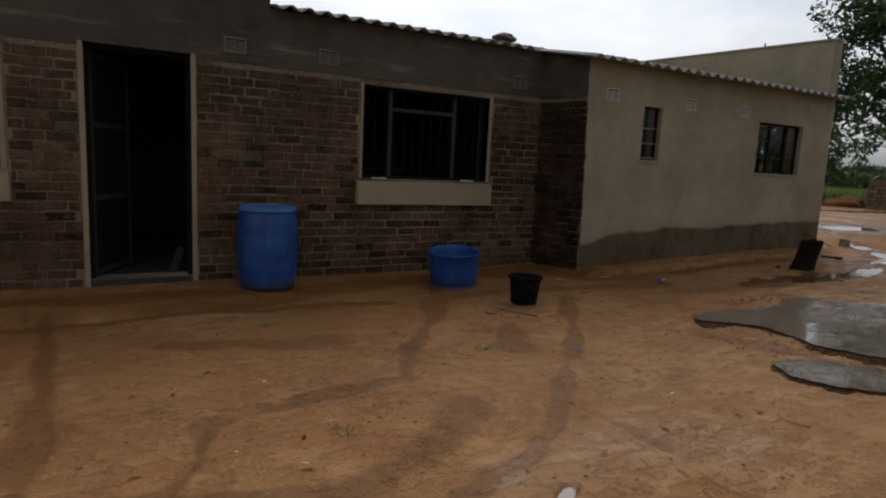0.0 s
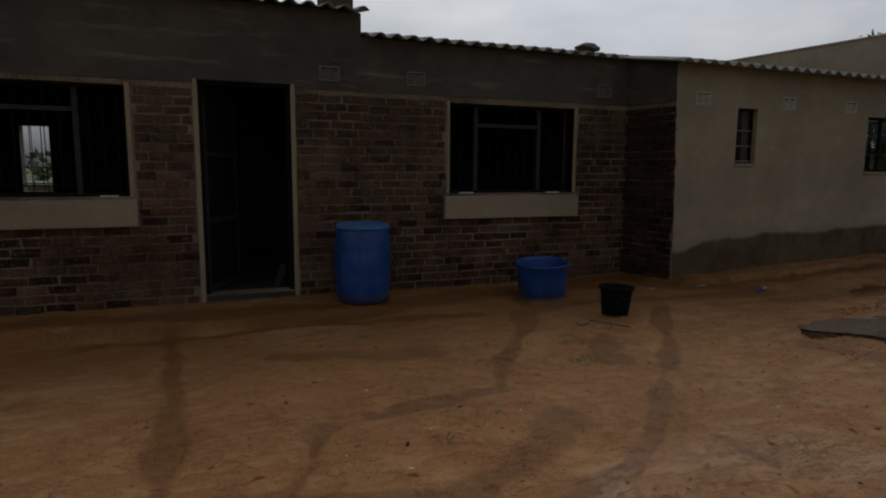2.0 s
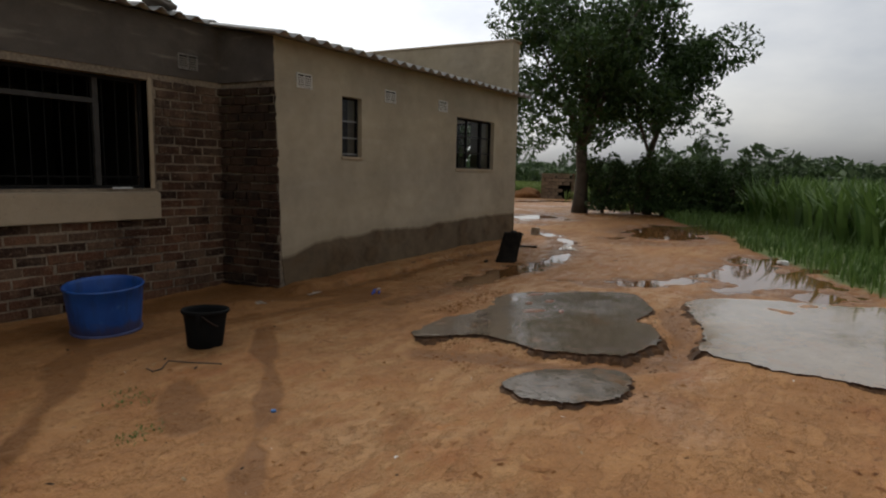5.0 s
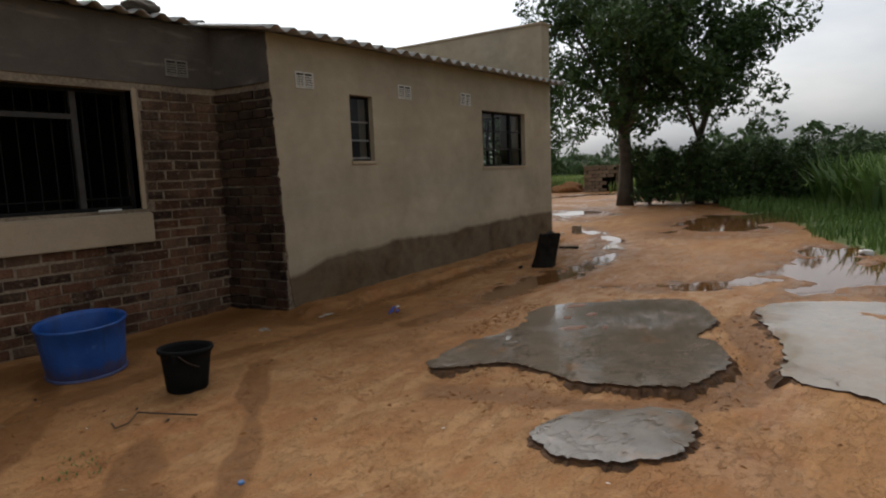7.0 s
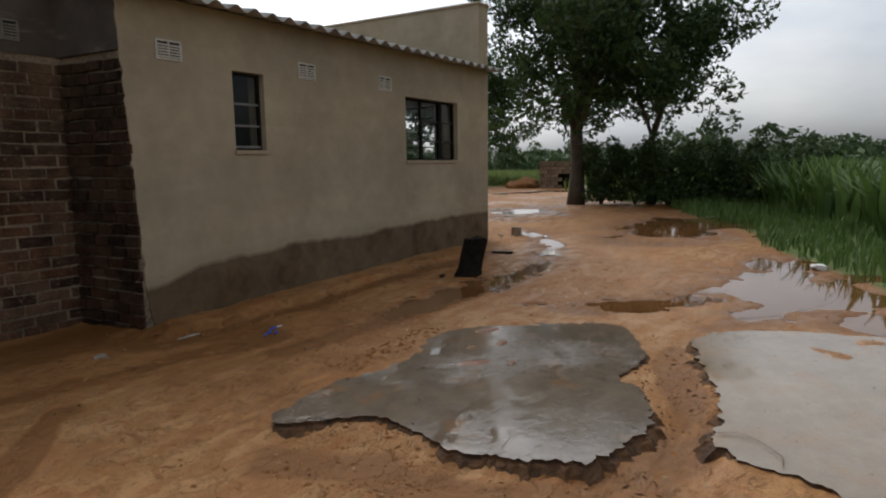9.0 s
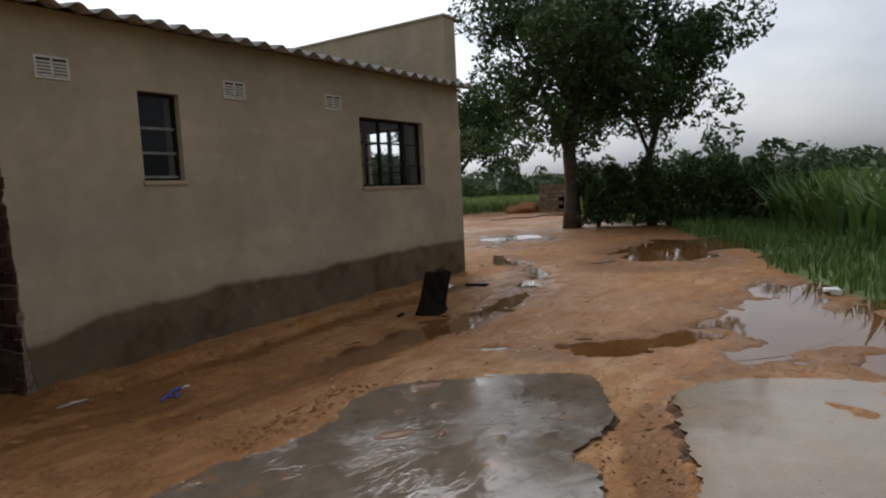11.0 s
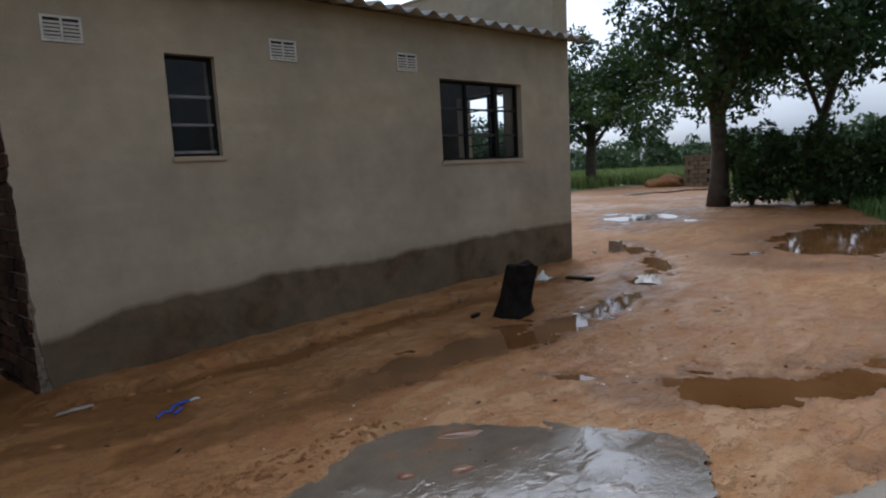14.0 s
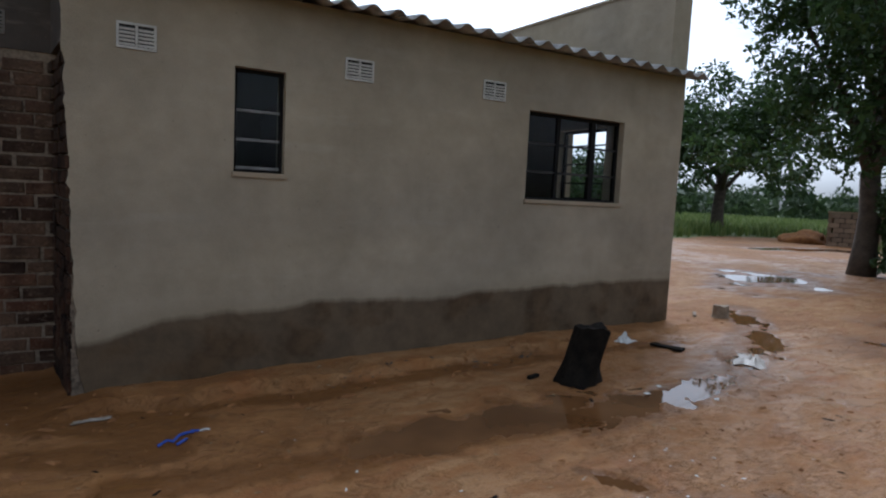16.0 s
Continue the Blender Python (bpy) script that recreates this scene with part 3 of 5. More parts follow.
# damp runs: points, half width
RUNS = [([(-1.97, 0.1), (-2.6, -1.0), (-3.14, -1.73), (-3.35, -2.22), (-3.6, -2.24), (-4.15, -2.28), (-4.54, -2.37), (-4.68, -2.75), (-5.0, -3.1)], 0.10),
        ([(-1.1, -1.0), (-1.76, -1.88), (-2.18, -2.33), (-2.74, -2.94), (-2.97, -3.11), (-3.28, -3.33), (-4.1, -3.5)], 0.085),
        ([(-2.7, -2.96), (-2.68, -3.2), (-2.6, -3.5)], 0.07),
        ([(-5.38, 0.0), (-5.3, -1.4), (-5.25, -2.8)], 0.12),
        ([(-6.5, 0.35), (-3.9, 0.12), (-3.2, 0.2), (-1.0, 0.45), (-0.25, 0.35)], 0.30),
        ([(-0.2, -0.45), (1.4, -0.42), (2.6, -0.42), (4.2, -0.5)], 0.13),
        ([(0.1, -1.25), (0.8, -1.28), (1.9, -1.42), (2.9, -1.5)], 0.16),
        ([(-2.2, -0.4), (-1.0, -0.6), (0.3, -0.9)], 0.16),
        ([(2.1, -2.55), (2.5, -2.88), (2.9, -3.3)], 0.2),
        ([(0.0, -3.75), (0.8, -3.58), (1.45, -3.4)], 0.10),
        ([(3.8, -1.3), (5.0, -0.8), (6.2, 0.2)], 0.3),
        ([(-1.4, 0.35), (-0.5, 0.1), (0.35, -0.7)], 0.30),
        ([(-0.75, -2.3), (-0.5, -3.2), (-0.1, -3.75), (0.45, -3.8)], 0.2),
        ([(-5.0, -2.95), (-4.13, -3.24), (-3.68, -3.03), (-3.3, -2.8)], 0.16),
        ([(-2.14, -1.5), (-2.4, -2.1)], 0.12),
        ([(-4.6, -1.0), (-3.6, -1.3)], 0.2),
        ([(-6.0, -0.1), (-4.7, -0.05), (-4.0, -0.12), (-2.8, -0.4)], 0.1)]
# rills that the rain has cut a little into the soil
RILLS = [(RUNS[0][0][2:], 0.09, 0.011), (RUNS[1][0][2:], 0.08, 0.010), (RUNS[2][0], 0.06, 0.007), (RUNS[13][0], 0.09, 0.007)]
APRON_Y = 0.03


def run_distance(x, y, pts):
    best = np.full_like(x, 1e9)
    for (ax, ay), (bx, by) in zip(pts, pts[1:]):
        dx, dy = bx - ax, by - ay
        t = np.clip(((x - ax) * dx + (y - ay) * dy) / (dx * dx + dy * dy), 0, 1)
        best = np.minimum(best, np.hypot(x - ax - t * dx, y - ay - t * dy))
    return best


def inside_oval(x, y, p):
    a = radians(p[4])
    u = ((x - p[0]) * math.cos(a) + (y - p[1]) * math.sin(a)) / p[2]
    v = (-(x - p[0]) * math.sin(a) + (y - p[1]) * math.cos(a)) / p[3]
    d = 1.0 - np.hypot(u, v)
    at = np.nonzero(d > -2.2)[0]
    if len(at):
        d[at] += 0.55 * wavy(x[at], y[at], min(8.0, 0.95 / p[3]), 77, 4)
    return d


def base_level(x):
    return -0.03 + 0.03 * np.clip(x, -6, 8)


_rd = np.random.RandomState(5)
DENTS = np.column_stack((_rd.uniform(-5.2, 3.5, 260), _rd.uniform(-4.2, -0.5, 260), _rd.uniform(0.03, 0.085, 260), _rd.uniform(0.003, 0.011, 260)))


def ground_height(x, y):
    x, y = np.asarray(x, float), np.asarray(y, float)
    z = base_level(x)
    near = 1 - soft(12, 20, np.hypot(x, y + 2))
    calm = np.ones_like(x)
    for p in PUDDLES:
        calm = np.minimum(calm, 1 - soft(-0.9, -0.25, inside_oval(x, y, p)))
    z = z + near * calm * (0.012 * wavy(x, y, 0.9, 3) + 0.007 * wavy(x, y, 4.5, 4) + 0.003 * wavy(x, y, 13, 6, 2))
    for dx, dy, r, deep in DENTS:
        at = np.nonzero((np.abs(x - dx) < 2.5 * r) & (np.abs(y - dy) < 2.5 * r))[0]
        if len(at):
            q = ((x[at] - dx) ** 2 + (y[at] - dy) ** 2) / (r * r)
            z[at] += calm[at] * deep * (0.5 * q - 1.0) * np.exp(-q)
    # thin crust with broken edges
    c1 = wavy(x, y, 1.15, 91, 5) - 0.12
    c2 = wavy(x, y, 2.1, 92, 5) - 0.45
    z = z + near * calm * (0.007 * soft(0.0, 0.05, c1) + 0.005 * soft(0.0, 0.05, c2))
    bend = 0.045 * wavy(x, y, 2.2, 93, 4)
    for pts, w, deep in RILLS:
        z = z - near * calm * deep * (1 - soft(w * 0.55, w * 1.0, run_distance(x, y, pts) + bend))
    # crumbly soil left along the upper side of the old slab
    berm = 1 - soft(0.02, 0.13, run_distance(x, y, [(0.1, -1.86), (0.5, -1.80), (0.9, -1.84), (1.05, -1.9)]) + bend)
    z = z + berm * (0.016 + 0.012 * wavy(x, y, 11, 94, 3))
    # soil washed over the upper edges of the old slabs
    buried = 1 - soft(0.02, 0.17, run_distance(x, y, [(-0.55, -1.97), (-0.1, -1.88), (0.4, -2.02), (0.8, -1.86), (1.34, -2.04), (1.60, -2.5)]) + bend)
    buried = np.maximum(buried, 0.8 * (1 - soft(0.02, 0.14, run_distance(x, y, [(-1.02, -2.98), (-0.72, -3.08), (-0.5, -3.42)]) + bend)))
    z = z + buried * (0.027 + 0.006 * wavy(x, y, 7, 95, 3))
    # raised apron along the brick wall, with a worn edge
    edge = APRON_Y + 0.05 * wavy(x, y, 1.6, 9)
    sharp = soft(edge - 0.05, edge + 0.05, y)
    gentle = soft(-0.35, 0.6, y)
    k = soft(-3.9, -3.0, x)
    apron = (sharp * (1 - k) + gentle * k) * (1 - soft(-0.35, 0.05, x)) * (x > -12)
    z = z + apron * np.maximum(0, -0.068 - base_level(x))
    # soil bank washed against the plastered wall
    lip = -0.27 + 0.06 * wavy(x, y * 0, 2.2, 12)
    lip = lip + 0.025 * wavy(x, y, 9.0, 13)
    bank = soft(lip - 0.04, lip + 0.03, y) * soft(-0.3, 0.1, x) * (1 - soft(4.6, 5.4, x))
    z = z + bank * (0.070 - 0.008 * x)
    for p in PUDDLES:
        z = z - 0.016 * soft(-0.06, 0.14, inside_oval(x, y, p))
    # eroded gully between the old floor slabs
    z = z - 0.03 * (1 - soft(0.0, 0.22, run_distance(x, y, [(-0.2, -3.95), (0.8, -3.6), (1.5, -3.35)])))
    z = z - 0.034 * (1 - soft(0.06, 0.26, run_distance(x, y, [(-0.65, -2.3), (-0.5, -3.1), (-0.15, -3.65), (0.4, -3.72)])))
    return z


def gz(x, y):
    return float(ground_height(np.array([x]), np.array([y]))[0])


def grass_amount(x, y):
    wob = 0.5 * wavy(x, y, 0.5, 21)
    a = soft(-0.5, 0.5, x - 22.5 + wob + np.where(y < 5, 4, 0))
    b = soft(-0.5, 0.5, y - (9.4 + 0.1 * (x - 16)) + wob)
    c = soft(-0.4, 0.4, -(y + 3.2 + 0.5 * (6.6 - x)) + 0.4 * wob) * soft(2.0, 3.2, x)
    d = soft(-0.6, 0.6, -y - 11 + wob)
    e = soft(-0.6, 0.6, -x - 13 + wob)
    f = soft(-0.4, 0.4, x - 12.4 + wob) * soft(-0.5, 0.5, 0.8 - y)
    return np.clip(np.maximum.reduce([a, b, c, d, e, f]), 0, 1)


def spread(lo, hi, step, far):
    """Grid lines: even between lo and hi, growing slowly just outside, fast farther off."""
    def outwards():
        d, s, out = 0.0, step, []
        while d < far:
            s *= 1.018 if d < 6 else 1.25
            d += s
            out.append(d)
        return out
    core = list(np.arange(lo, hi + 1e-6, step))
    return np.array([lo - d for d in reversed(outwards())] + core + [core[-1] + d for d in outwards()])


def build_ground():
    xs, ys = spread(-5.9, 4.9, 0.023, 900), spread(-5.0, 0.8, 0.023, 900)
    gx, gy = np.meshgrid(xs, ys)
    x, y = gx.ravel(), gy.ravel()
    z = ground_height(x, y)
    n, k = len(xs), len(ys)
    i = (np.arange(k - 1)[:, None] * n + np.arange(n - 1)[None, :]).ravel()
    me = bpy.data.meshes.new("ground")
    me.from_pydata(np.column_stack((x, y, z)).tolist(), [], np.column_stack((i, i + 1, i + n + 1, i + n)).tolist())
    damp = np.zeros_like(x)
    wx, wy = x + 0.05 * wavy(x, y, 1.6, 33), y + 0.05 * wavy(x, y, 1.6, 34)
    rag = 0.055 * wavy(x, y, 3.0, 31, 5)
    for pts, w in RUNS:
        d = run_distance(wx, wy, pts) + rag
        damp = np.maximum(damp, 1 - soft(w * 0.25, w * 1.15, d))
    for p in PUDDLES:
        damp = np.maximum(damp, 0.9 * soft(-0.75, 0.05, inside_oval(x, y, p)))
    sheen = (0.15 + 0.85 * soft(-1.0, 4.0, x)) * soft(-0.6, 0.5, wavy(x, y, 0.8, 61)) * (1 - soft(12, 20, x))
    for pts in ([(1.0, -1.38), (1.9, -1.52), (2.9, -1.6)], [(-3.4, -3.45), (-2.6, -3.4), (-2.3, -3.7)], [(-0.8, -3.85), (-1.0, -4.1)], [(0.2, -3.71), (-0.3, -3.96)], [(-0.7, -0.9), (0.2, -1.3)]):
        sheen = np.maximum(sheen, 0.9 * (1 - soft(0.05, 0.35, run_distance(x, y, pts))))
    sheen = np.maximum(sheen, 0.35 * damp * soft(-1.5, 1.0, x))
    for p in PUDDLES:
        sheen = np.maximum(sheen, soft(-0.5, 0.0, inside_oval(x, y, p)))
    damp = np.maximum(damp, 0.55 * soft(0.1, 0.9, wavy(x, y, 0.45, 41)) * (x > 3))
    pale = soft(-0.3, 0.7, wavy(x, y, 0.7, 51)) * (1 - damp)
    mask = np.column_stack((damp, grass_amount(x, y), pale, sheen))
    at = me.attributes.new("mask", "FLOAT_COLOR", "POINT")
    at.data.foreach_set("color", mask.astype(np.float32).ravel())
    me.shade_smooth()
    me.materials.append(M_EARTH)
    return tagged(new("ground", me), "rain-soaked red-brown sandy yard with damp runs", "ground", kind="structure")


build_ground()


def ragged(points, rough, seed, step=0.018):
    """A closed outline smoothed through points and roughened."""
    out, n = [], len(points)
    for i in range(n):
        p0, p1, p2, p3 = (Vector(points[(i + j) % n]) for j in (-1, 0, 1, 2))
        cnt = max(2, int((p2 - p1).length / step))
        for s in range(cnt):
            t = s / cnt
            q = 0.5 * (2 * p1 + (p2 - p0) * t + (2 * p0 - 5 * p1 + 4 * p2 - p3) * t * t + (3 * p1 - p0 - 3 * p2 + p3) * t ** 3)
            k = rough * (noise.noise((q.x * 5 + seed, q.y * 5, 0)) + 0.9 * noise.noise((q.x * 17, q.y * 17 + seed, 2)) + 0.7 * noise.noise((q.x * 45, q.y * 45 + seed, 5)))
            d = (p2 - p1).normalized()
            out.append(Vector((q.x - d.y * k, q.y + d.x * k)))
    return out


def floor_slab(name, points, label, lift, rough, seed, skin=M_SLAB):
    """A remnant of an old cement floor: worn top and a broken, crumbling edge."""
    out = ragged(points, rough, seed)
    cx, cy = sum(p.x for p in out) / len(out), sum(p.y for p in out) / len(out)
    bm = bmesh.new()

    def top(x, y):
        return float(base_level(np.array(x))) + lift + 0.006 * noise.noise((x * 1.3, y * 1.3, seed))

    rings = []
    for f in (1.0, 0.985, 0.93, 0.8, 0.55, 0.3):
        ring = []
        for p in out:
            x, y = cx + (p.x - cx) * f, cy + (p.y - cy) * f
            ring.append(bm.verts.new((x, y, top(x, y) )))
        rings.append(ring)
    n = len(out)
    for a, b in zip(rings, rings[1:]):
        for i in range(n):
            bm.faces.new((a[i], a[(i + 1) % n], b[(i + 1) % n], b[i]))
    bm.faces.new(rings[-1])
    base = thing(name, label, "floor slab", "old floor slabs", "structure")
    part("screed_top", bm, skin, base, "smooth wet cement screed")
    bm = bmesh.new()
    turned = 1.0 if sum(p.x * q.y - q.x * p.y for p, q in zip(out, out[1:] + out[:1])) > 0 else -1.0
    profile = ((0.0, 0.001), (-0.008, 0.008), (-0.004, 0.014), (0.008, 0.019), (0.018, 0.026), (0.029, 0.036), (0.042, 0.050), (0.068, 0.085), (0.10, 0.13))
    rings = [[] for _ in profile]
    for i, p in enumerate(out):
        way = out[(i + 3) % n] - out[i - 3]
        d = Vector((way.y, -way.x)).normalized() * turned
        z = top(p.x, p.y)
        for k, (off, drop) in enumerate(profile):
            q = Vector((p.x + d.x * off, p.y + d.y * off, z - drop))
            if k:
                w = min(1.0, k / 3)
                q += d.to_3d() * w * (0.010 * noise.noise(q * 21) + 0.007 * noise.noise(q * 58))
                q.z += w * (0.008 * noise.noise(q * 24 + Vector((9, 0, 0))) + 0.005 * noise.noise(q * 66 + Vector((0, 7, 0)))) - (0.004 if k == 2 else 0.0)
            rings[k].append(bm.verts.new(q))
    for b, a in zip(rings, rings[1:]):
        for i in range(n):
            bm.faces.new((a[i], a[(i + 1) % n], b[(i + 1) % n], b[i]))
    bmesh.ops.recalc_face_normals(bm, faces=bm.faces)
    part("broken_edge", bm, M_RIM, base, "crumbling brown concrete edge")
    return base


floor_slab("floor_slab", [(-0.60, -2.08), (-0.45, -2.3), (-0.28, -2.5), (-0.35, -3.03), (-0.14, -3.47), (0.28, -3.58), (0.68, -3.42), (0.78, -3.27), (1.2, -3.28), (1.45, -3.15), (1.74, -2.95),
                          (1.56, -2.5), (1.34, -2.12), (0.8, -1.93), (0.4, -2.1), (-0.1, -1.95), (-0.45, -1.98)], "broken grey cement floor slab with a film of rain water", 0.022, 0.035, 1.0)
floor_slab("floor_slab", [(-1.04, -3.05), (-1.17, -3.26), (-1.02, -3.60), (-0.77, -3.71), (-0.52, -3.62), (-0.48, -3.48), (-0.73, -3.16)], "small broken remnant of grey cement floor", 0.022, 0.03, 7.0)
floor_slab("floor_slab", [(1.70, -3.48), (1.16, -3.62), (0.72, -3.80), (0.26, -3.88), (0.16, -4.1), (0.12, -4.6), (0.2, -5.6), (1.4, -6.3), (2.5, -5.6), (2.32, -4.6), (2.05, -3.75)],
           "large pale cement floor slab with a cracked edge", 0.026, 0.035, 13.0, M_PALESLAB)

slab_pale = bpy.data.objects["floor_slab.002"]
bm = bmesh.new()
crack_line = [(0.36, -3.86), (0.41, -3.93), (0.385, -4.0), (0.33, -4.07), (0.27, -4.12), (0.20, -4.13)]
for k, ((ax, ay), (bx, by)) in enumerate(zip(crack_line, crack_line[1:])):
    d = Vector((by - ay, ax - bx)).normalized() * (0.004 - 0.0004 * k)
    zz = lambda x: float(base_level(np.array(x))) + 0.0335
    bm.faces.new([bm.verts.new(v) for v in ((ax - d.x, ay - d.y, zz(ax)), (bx - d.x, by - d.y, zz(bx)), (bx + d.x, by + d.y, zz(bx)), (ax + d.x, ay + d.y, zz(ax)))])
part("crack", bm, M_RIM, slab_pale, "dark hairline crack across the corner")


def mud_patch(x, y, l, w, turn, seed, parent):
    """A low blot of red silt dried onto the screed."""
    bm = bmesh.new()
    z = float(base_level(np.array(x)))
    mid = bm.verts.new((0, 0, 0.006))
    ring = []
    for i in range(28):
        a = math.tau * i / 28
        r = 1 + 0.35 * noise.noise((math.cos(a) * 1.6 + seed, math.sin(a) * 1.6, 0)) + 0.15 * noise.noise((math.cos(a) * 5, math.sin(a) * 5 + seed, 3))
        ring.append((bm.verts.new((0.7 * l * r * math.cos(a), 0.7 * w * r * math.sin(a), 0.006)), bm.verts.new((l * r * math.cos(a), w * r * math.sin(a), -0.006))))
    for (a0, a1), (b0, b1) in zip(ring, ring[1:] + ring[:1]):
        bm.faces.new((mid, a0, b0))
        bm.faces.new((a0, a1, b1, b0))
    part("mud_patch", bm, M_SILT, parent, "wet red silt left on the screed", smooth=True, m=pose(x, y, z + 0.0245, 0, 0, turn))


slab_big = bpy.data.objects["floor_slab"]
for x, y, l, w, turn, seed in ((0.57, -2.46, 0.12, 0.042, -38, 1.0), (0.98, -2.42, 0.05, 0.03, -20, 2.0), (0.80, -2.30, 0.045, 0.028, -30, 3.0), (0.69, -2.66, 0.035, 0.02, 10, 4.0), (1.18, -2.20, 0.10, 0.035, -35, 5.0)):
    mud_patch(x, y, l, w, turn, seed, slab_big)

for at_k, p in enumerate(PUDDLES):
    out = ragged([(p[0] + 1.5 * (p[2] * math.cos(a) * math.cos(radians(p[4])) - p[3] * math.sin(a) * math.sin(radians(p[4]))),
                   p[1] + 1.5 * (p[2] * math.cos(a) * math.sin(radians(p[4])) + p[3] * math.sin(a) * math.cos(radians(p[4])))) for a in [math.tau * i / 10 for i in range(10)]], 0.02, p[0], 0.1)
    bm = bmesh.new()
    bm.faces.new([bm.verts.new((q.x, q.y, float(base_level(np.array(q.x))) - 0.007 - 0.0012 * (at_k % 4))) for q in out])
    bmesh.ops.recalc_face_normals(bm, faces=bm.faces)
    for f in bm.faces:
        if f.normal.z < 0:
            f.normal_flip()
    tagged(part("puddle", bm, M_WATER), "shallow muddy rain puddle in the yard", "puddle", "puddles in the yard", "structure")

# ---- house: walls ----
DOOR = (-5.09, -4.245, -0.005, 2.05)
WIN_A = (-7.28, -5.70, 0.965, 1.97)
WIN_B = (-2.55, -0.97, 0.97, 1.955)
WIN_N = (0.775, 1.088, 1.325, 1.972)
WIN_W = (3.022, 4.06, 1.24, 1.95)
WIN_E = (0.75, 1.52, 1.25, 2.02)          # in the end wall
WIN_BACK = (-7.55, -7.18, 0.87, 1.83)
BACK_Y = 5.0
BAND_Z, STEP_X = 2.02, -3.53


def setting(name, bm, material, label, category):
    return tagged(part(name, bm, material), label, category, kind="structure")


bm = panel_boxes(bmesh.new(), "x", -9.4, STEP_X, FACE_B + 0.006, FACE_B + 0.22, -0.4, BAND_Z, [DOOR, WIN_A])
panel_boxes(bm, "x", STEP_X, -0.19, FACE_B + 0.006, FACE_B + 0.22, -0.4, BAND_Z, [WIN_B])
wall_brick = setting("wall_south", bm, M_MORTAR, "weathered brown face-brick wall with grey mortar joints", "wall")
bm = panel_boxes(bmesh.new(), "x", -9.4, STEP_X, FACE_B - 0.002, FACE_B + 0.22, BAND_Z, 2.785, [DOOR])
panel_boxes(bm, "x", STEP_X, -0.19, FACE_B - 0.002, FACE_B + 0.22, BAND_Z, 2.555, [])
setting("plaster_band", bm, M_BAND, "dark grey plastered band above the brickwork", "wall")


def skew(y):
    """The short return wall is slightly out of square."""
    return -0.10 - 0.12 * (y / FACE_B)


bm = bmesh.new()
vs = [bm.verts.new(v) for v in ((skew(0) + 0.008, 0.012, -0.4), (skew(FACE_B) + 0.008, FACE_B + 0.2, -0.4), (0.12, FACE_B + 0.2, -0.4), (0.12, 0.012, -0.4),
                                (skew(0) + 0.008, 0.012, BAND_Z), (skew(FACE_B) + 0.008, FACE_B + 0.2, BAND_Z), (0.12, FACE_B + 0.2, BAND_Z), (0.12, 0.012, BAND_Z))]
for f in ((0, 1, 2, 3), (7, 6, 5, 4), (0, 4, 5, 1), (1, 5, 6, 2), (2, 6, 7, 3), (3, 7, 4, 0)):
    bm.faces.new([vs[i] for i in f])
bmesh.ops.recalc_face_normals(bm, faces=bm.faces)
wall_return = setting("wall_return", bm, M_MORTAR, "short return wall of rough brick, tinted darker for its shade", "wall")
bm = box(skew(0) - 0.004, 0.12, 0.012, FACE_B + 0.1, BAND_Z, 2.46)
for v in bm.verts:
    if v.co.x < 0:
        v.co.x = skew(v.co.y) - 0.004
    if v.co.z > 2.4:
        v.co.z = 2.425 + 0.183 * v.co.y
setting("plaster_band", bm, M_BAND, "dark grey plastered top of the return wall", "wall")

bm = panel_boxes(bmesh.new(), "x", 0.02, END_X - 0.004, FACE_P, FACE_P + 0.22, -0.4, 2.425, [WIN_N, WIN_W])
# worn, uneven plaster arris at the free corner
steps = 70
col = []
for i in range(steps + 1):
    z = -0.4 + 2.825 * i / steps
    x = -0.055 - 0.033 * max(0.0, z) + 0.016 * noise.noise((z * 11, 0, 1)) + 0.014 * noise.noise((z * 31, 5, 1)) + (0.03 * max(0, 1 - abs(z) / 0.25))
    col.append((bm.verts.new((x, FACE_P + 0.003, z)), bm.verts.new((x - 0.004, FACE_P + 0.014, z)), bm.verts.new((0.02, FACE_P, z)), bm.verts.new((0.02, FACE_P + 0.014, z))))
for lo, hi in zip(col, col[1:]):
    bm.faces.new((lo[0], lo[2], hi[2], hi[0]))
    bm.faces.new((lo[1], lo[0], hi[0], hi[1]))
bmesh.ops.recalc_face_normals(bm, faces=bm.faces)
setting("wall_plastered", bm, M_PLASTER, "ochre-grey cement plastered wall with rising damp stain", "wall")

bm = panel_boxes(bmesh.new(), "y", 0.004, BACK_Y + 0.22, END_X - 0.22, END_X, -0.4, 3.25, [WIN_E])
for v in bm.verts:
    if v.co.z > 3:
        v.co.z += 0.03 * v.co.y
setting("wall_end", bm, M_PLASTER, "plastered end wall rising above the roof as a parapet", "wall")
bm = box(END_X - 0.25, END_X + 0.03, -0.02, BACK_Y + 0.25, 3.25, 3.28, 0.008)
for v in bm.verts:
    v.co.z += 0.03 * v.co.y
part("coping", bm, M_SURROUND, bpy.data.objects["wall_end"], "thin cement coping")
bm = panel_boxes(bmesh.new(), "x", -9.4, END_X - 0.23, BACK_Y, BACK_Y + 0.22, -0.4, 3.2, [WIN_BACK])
setting("wall_back", bm, M_INSIDE, "back wall of the rooms, coloured dark for the room shade", "wall")
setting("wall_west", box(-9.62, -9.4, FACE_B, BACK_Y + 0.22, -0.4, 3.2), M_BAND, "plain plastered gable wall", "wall")
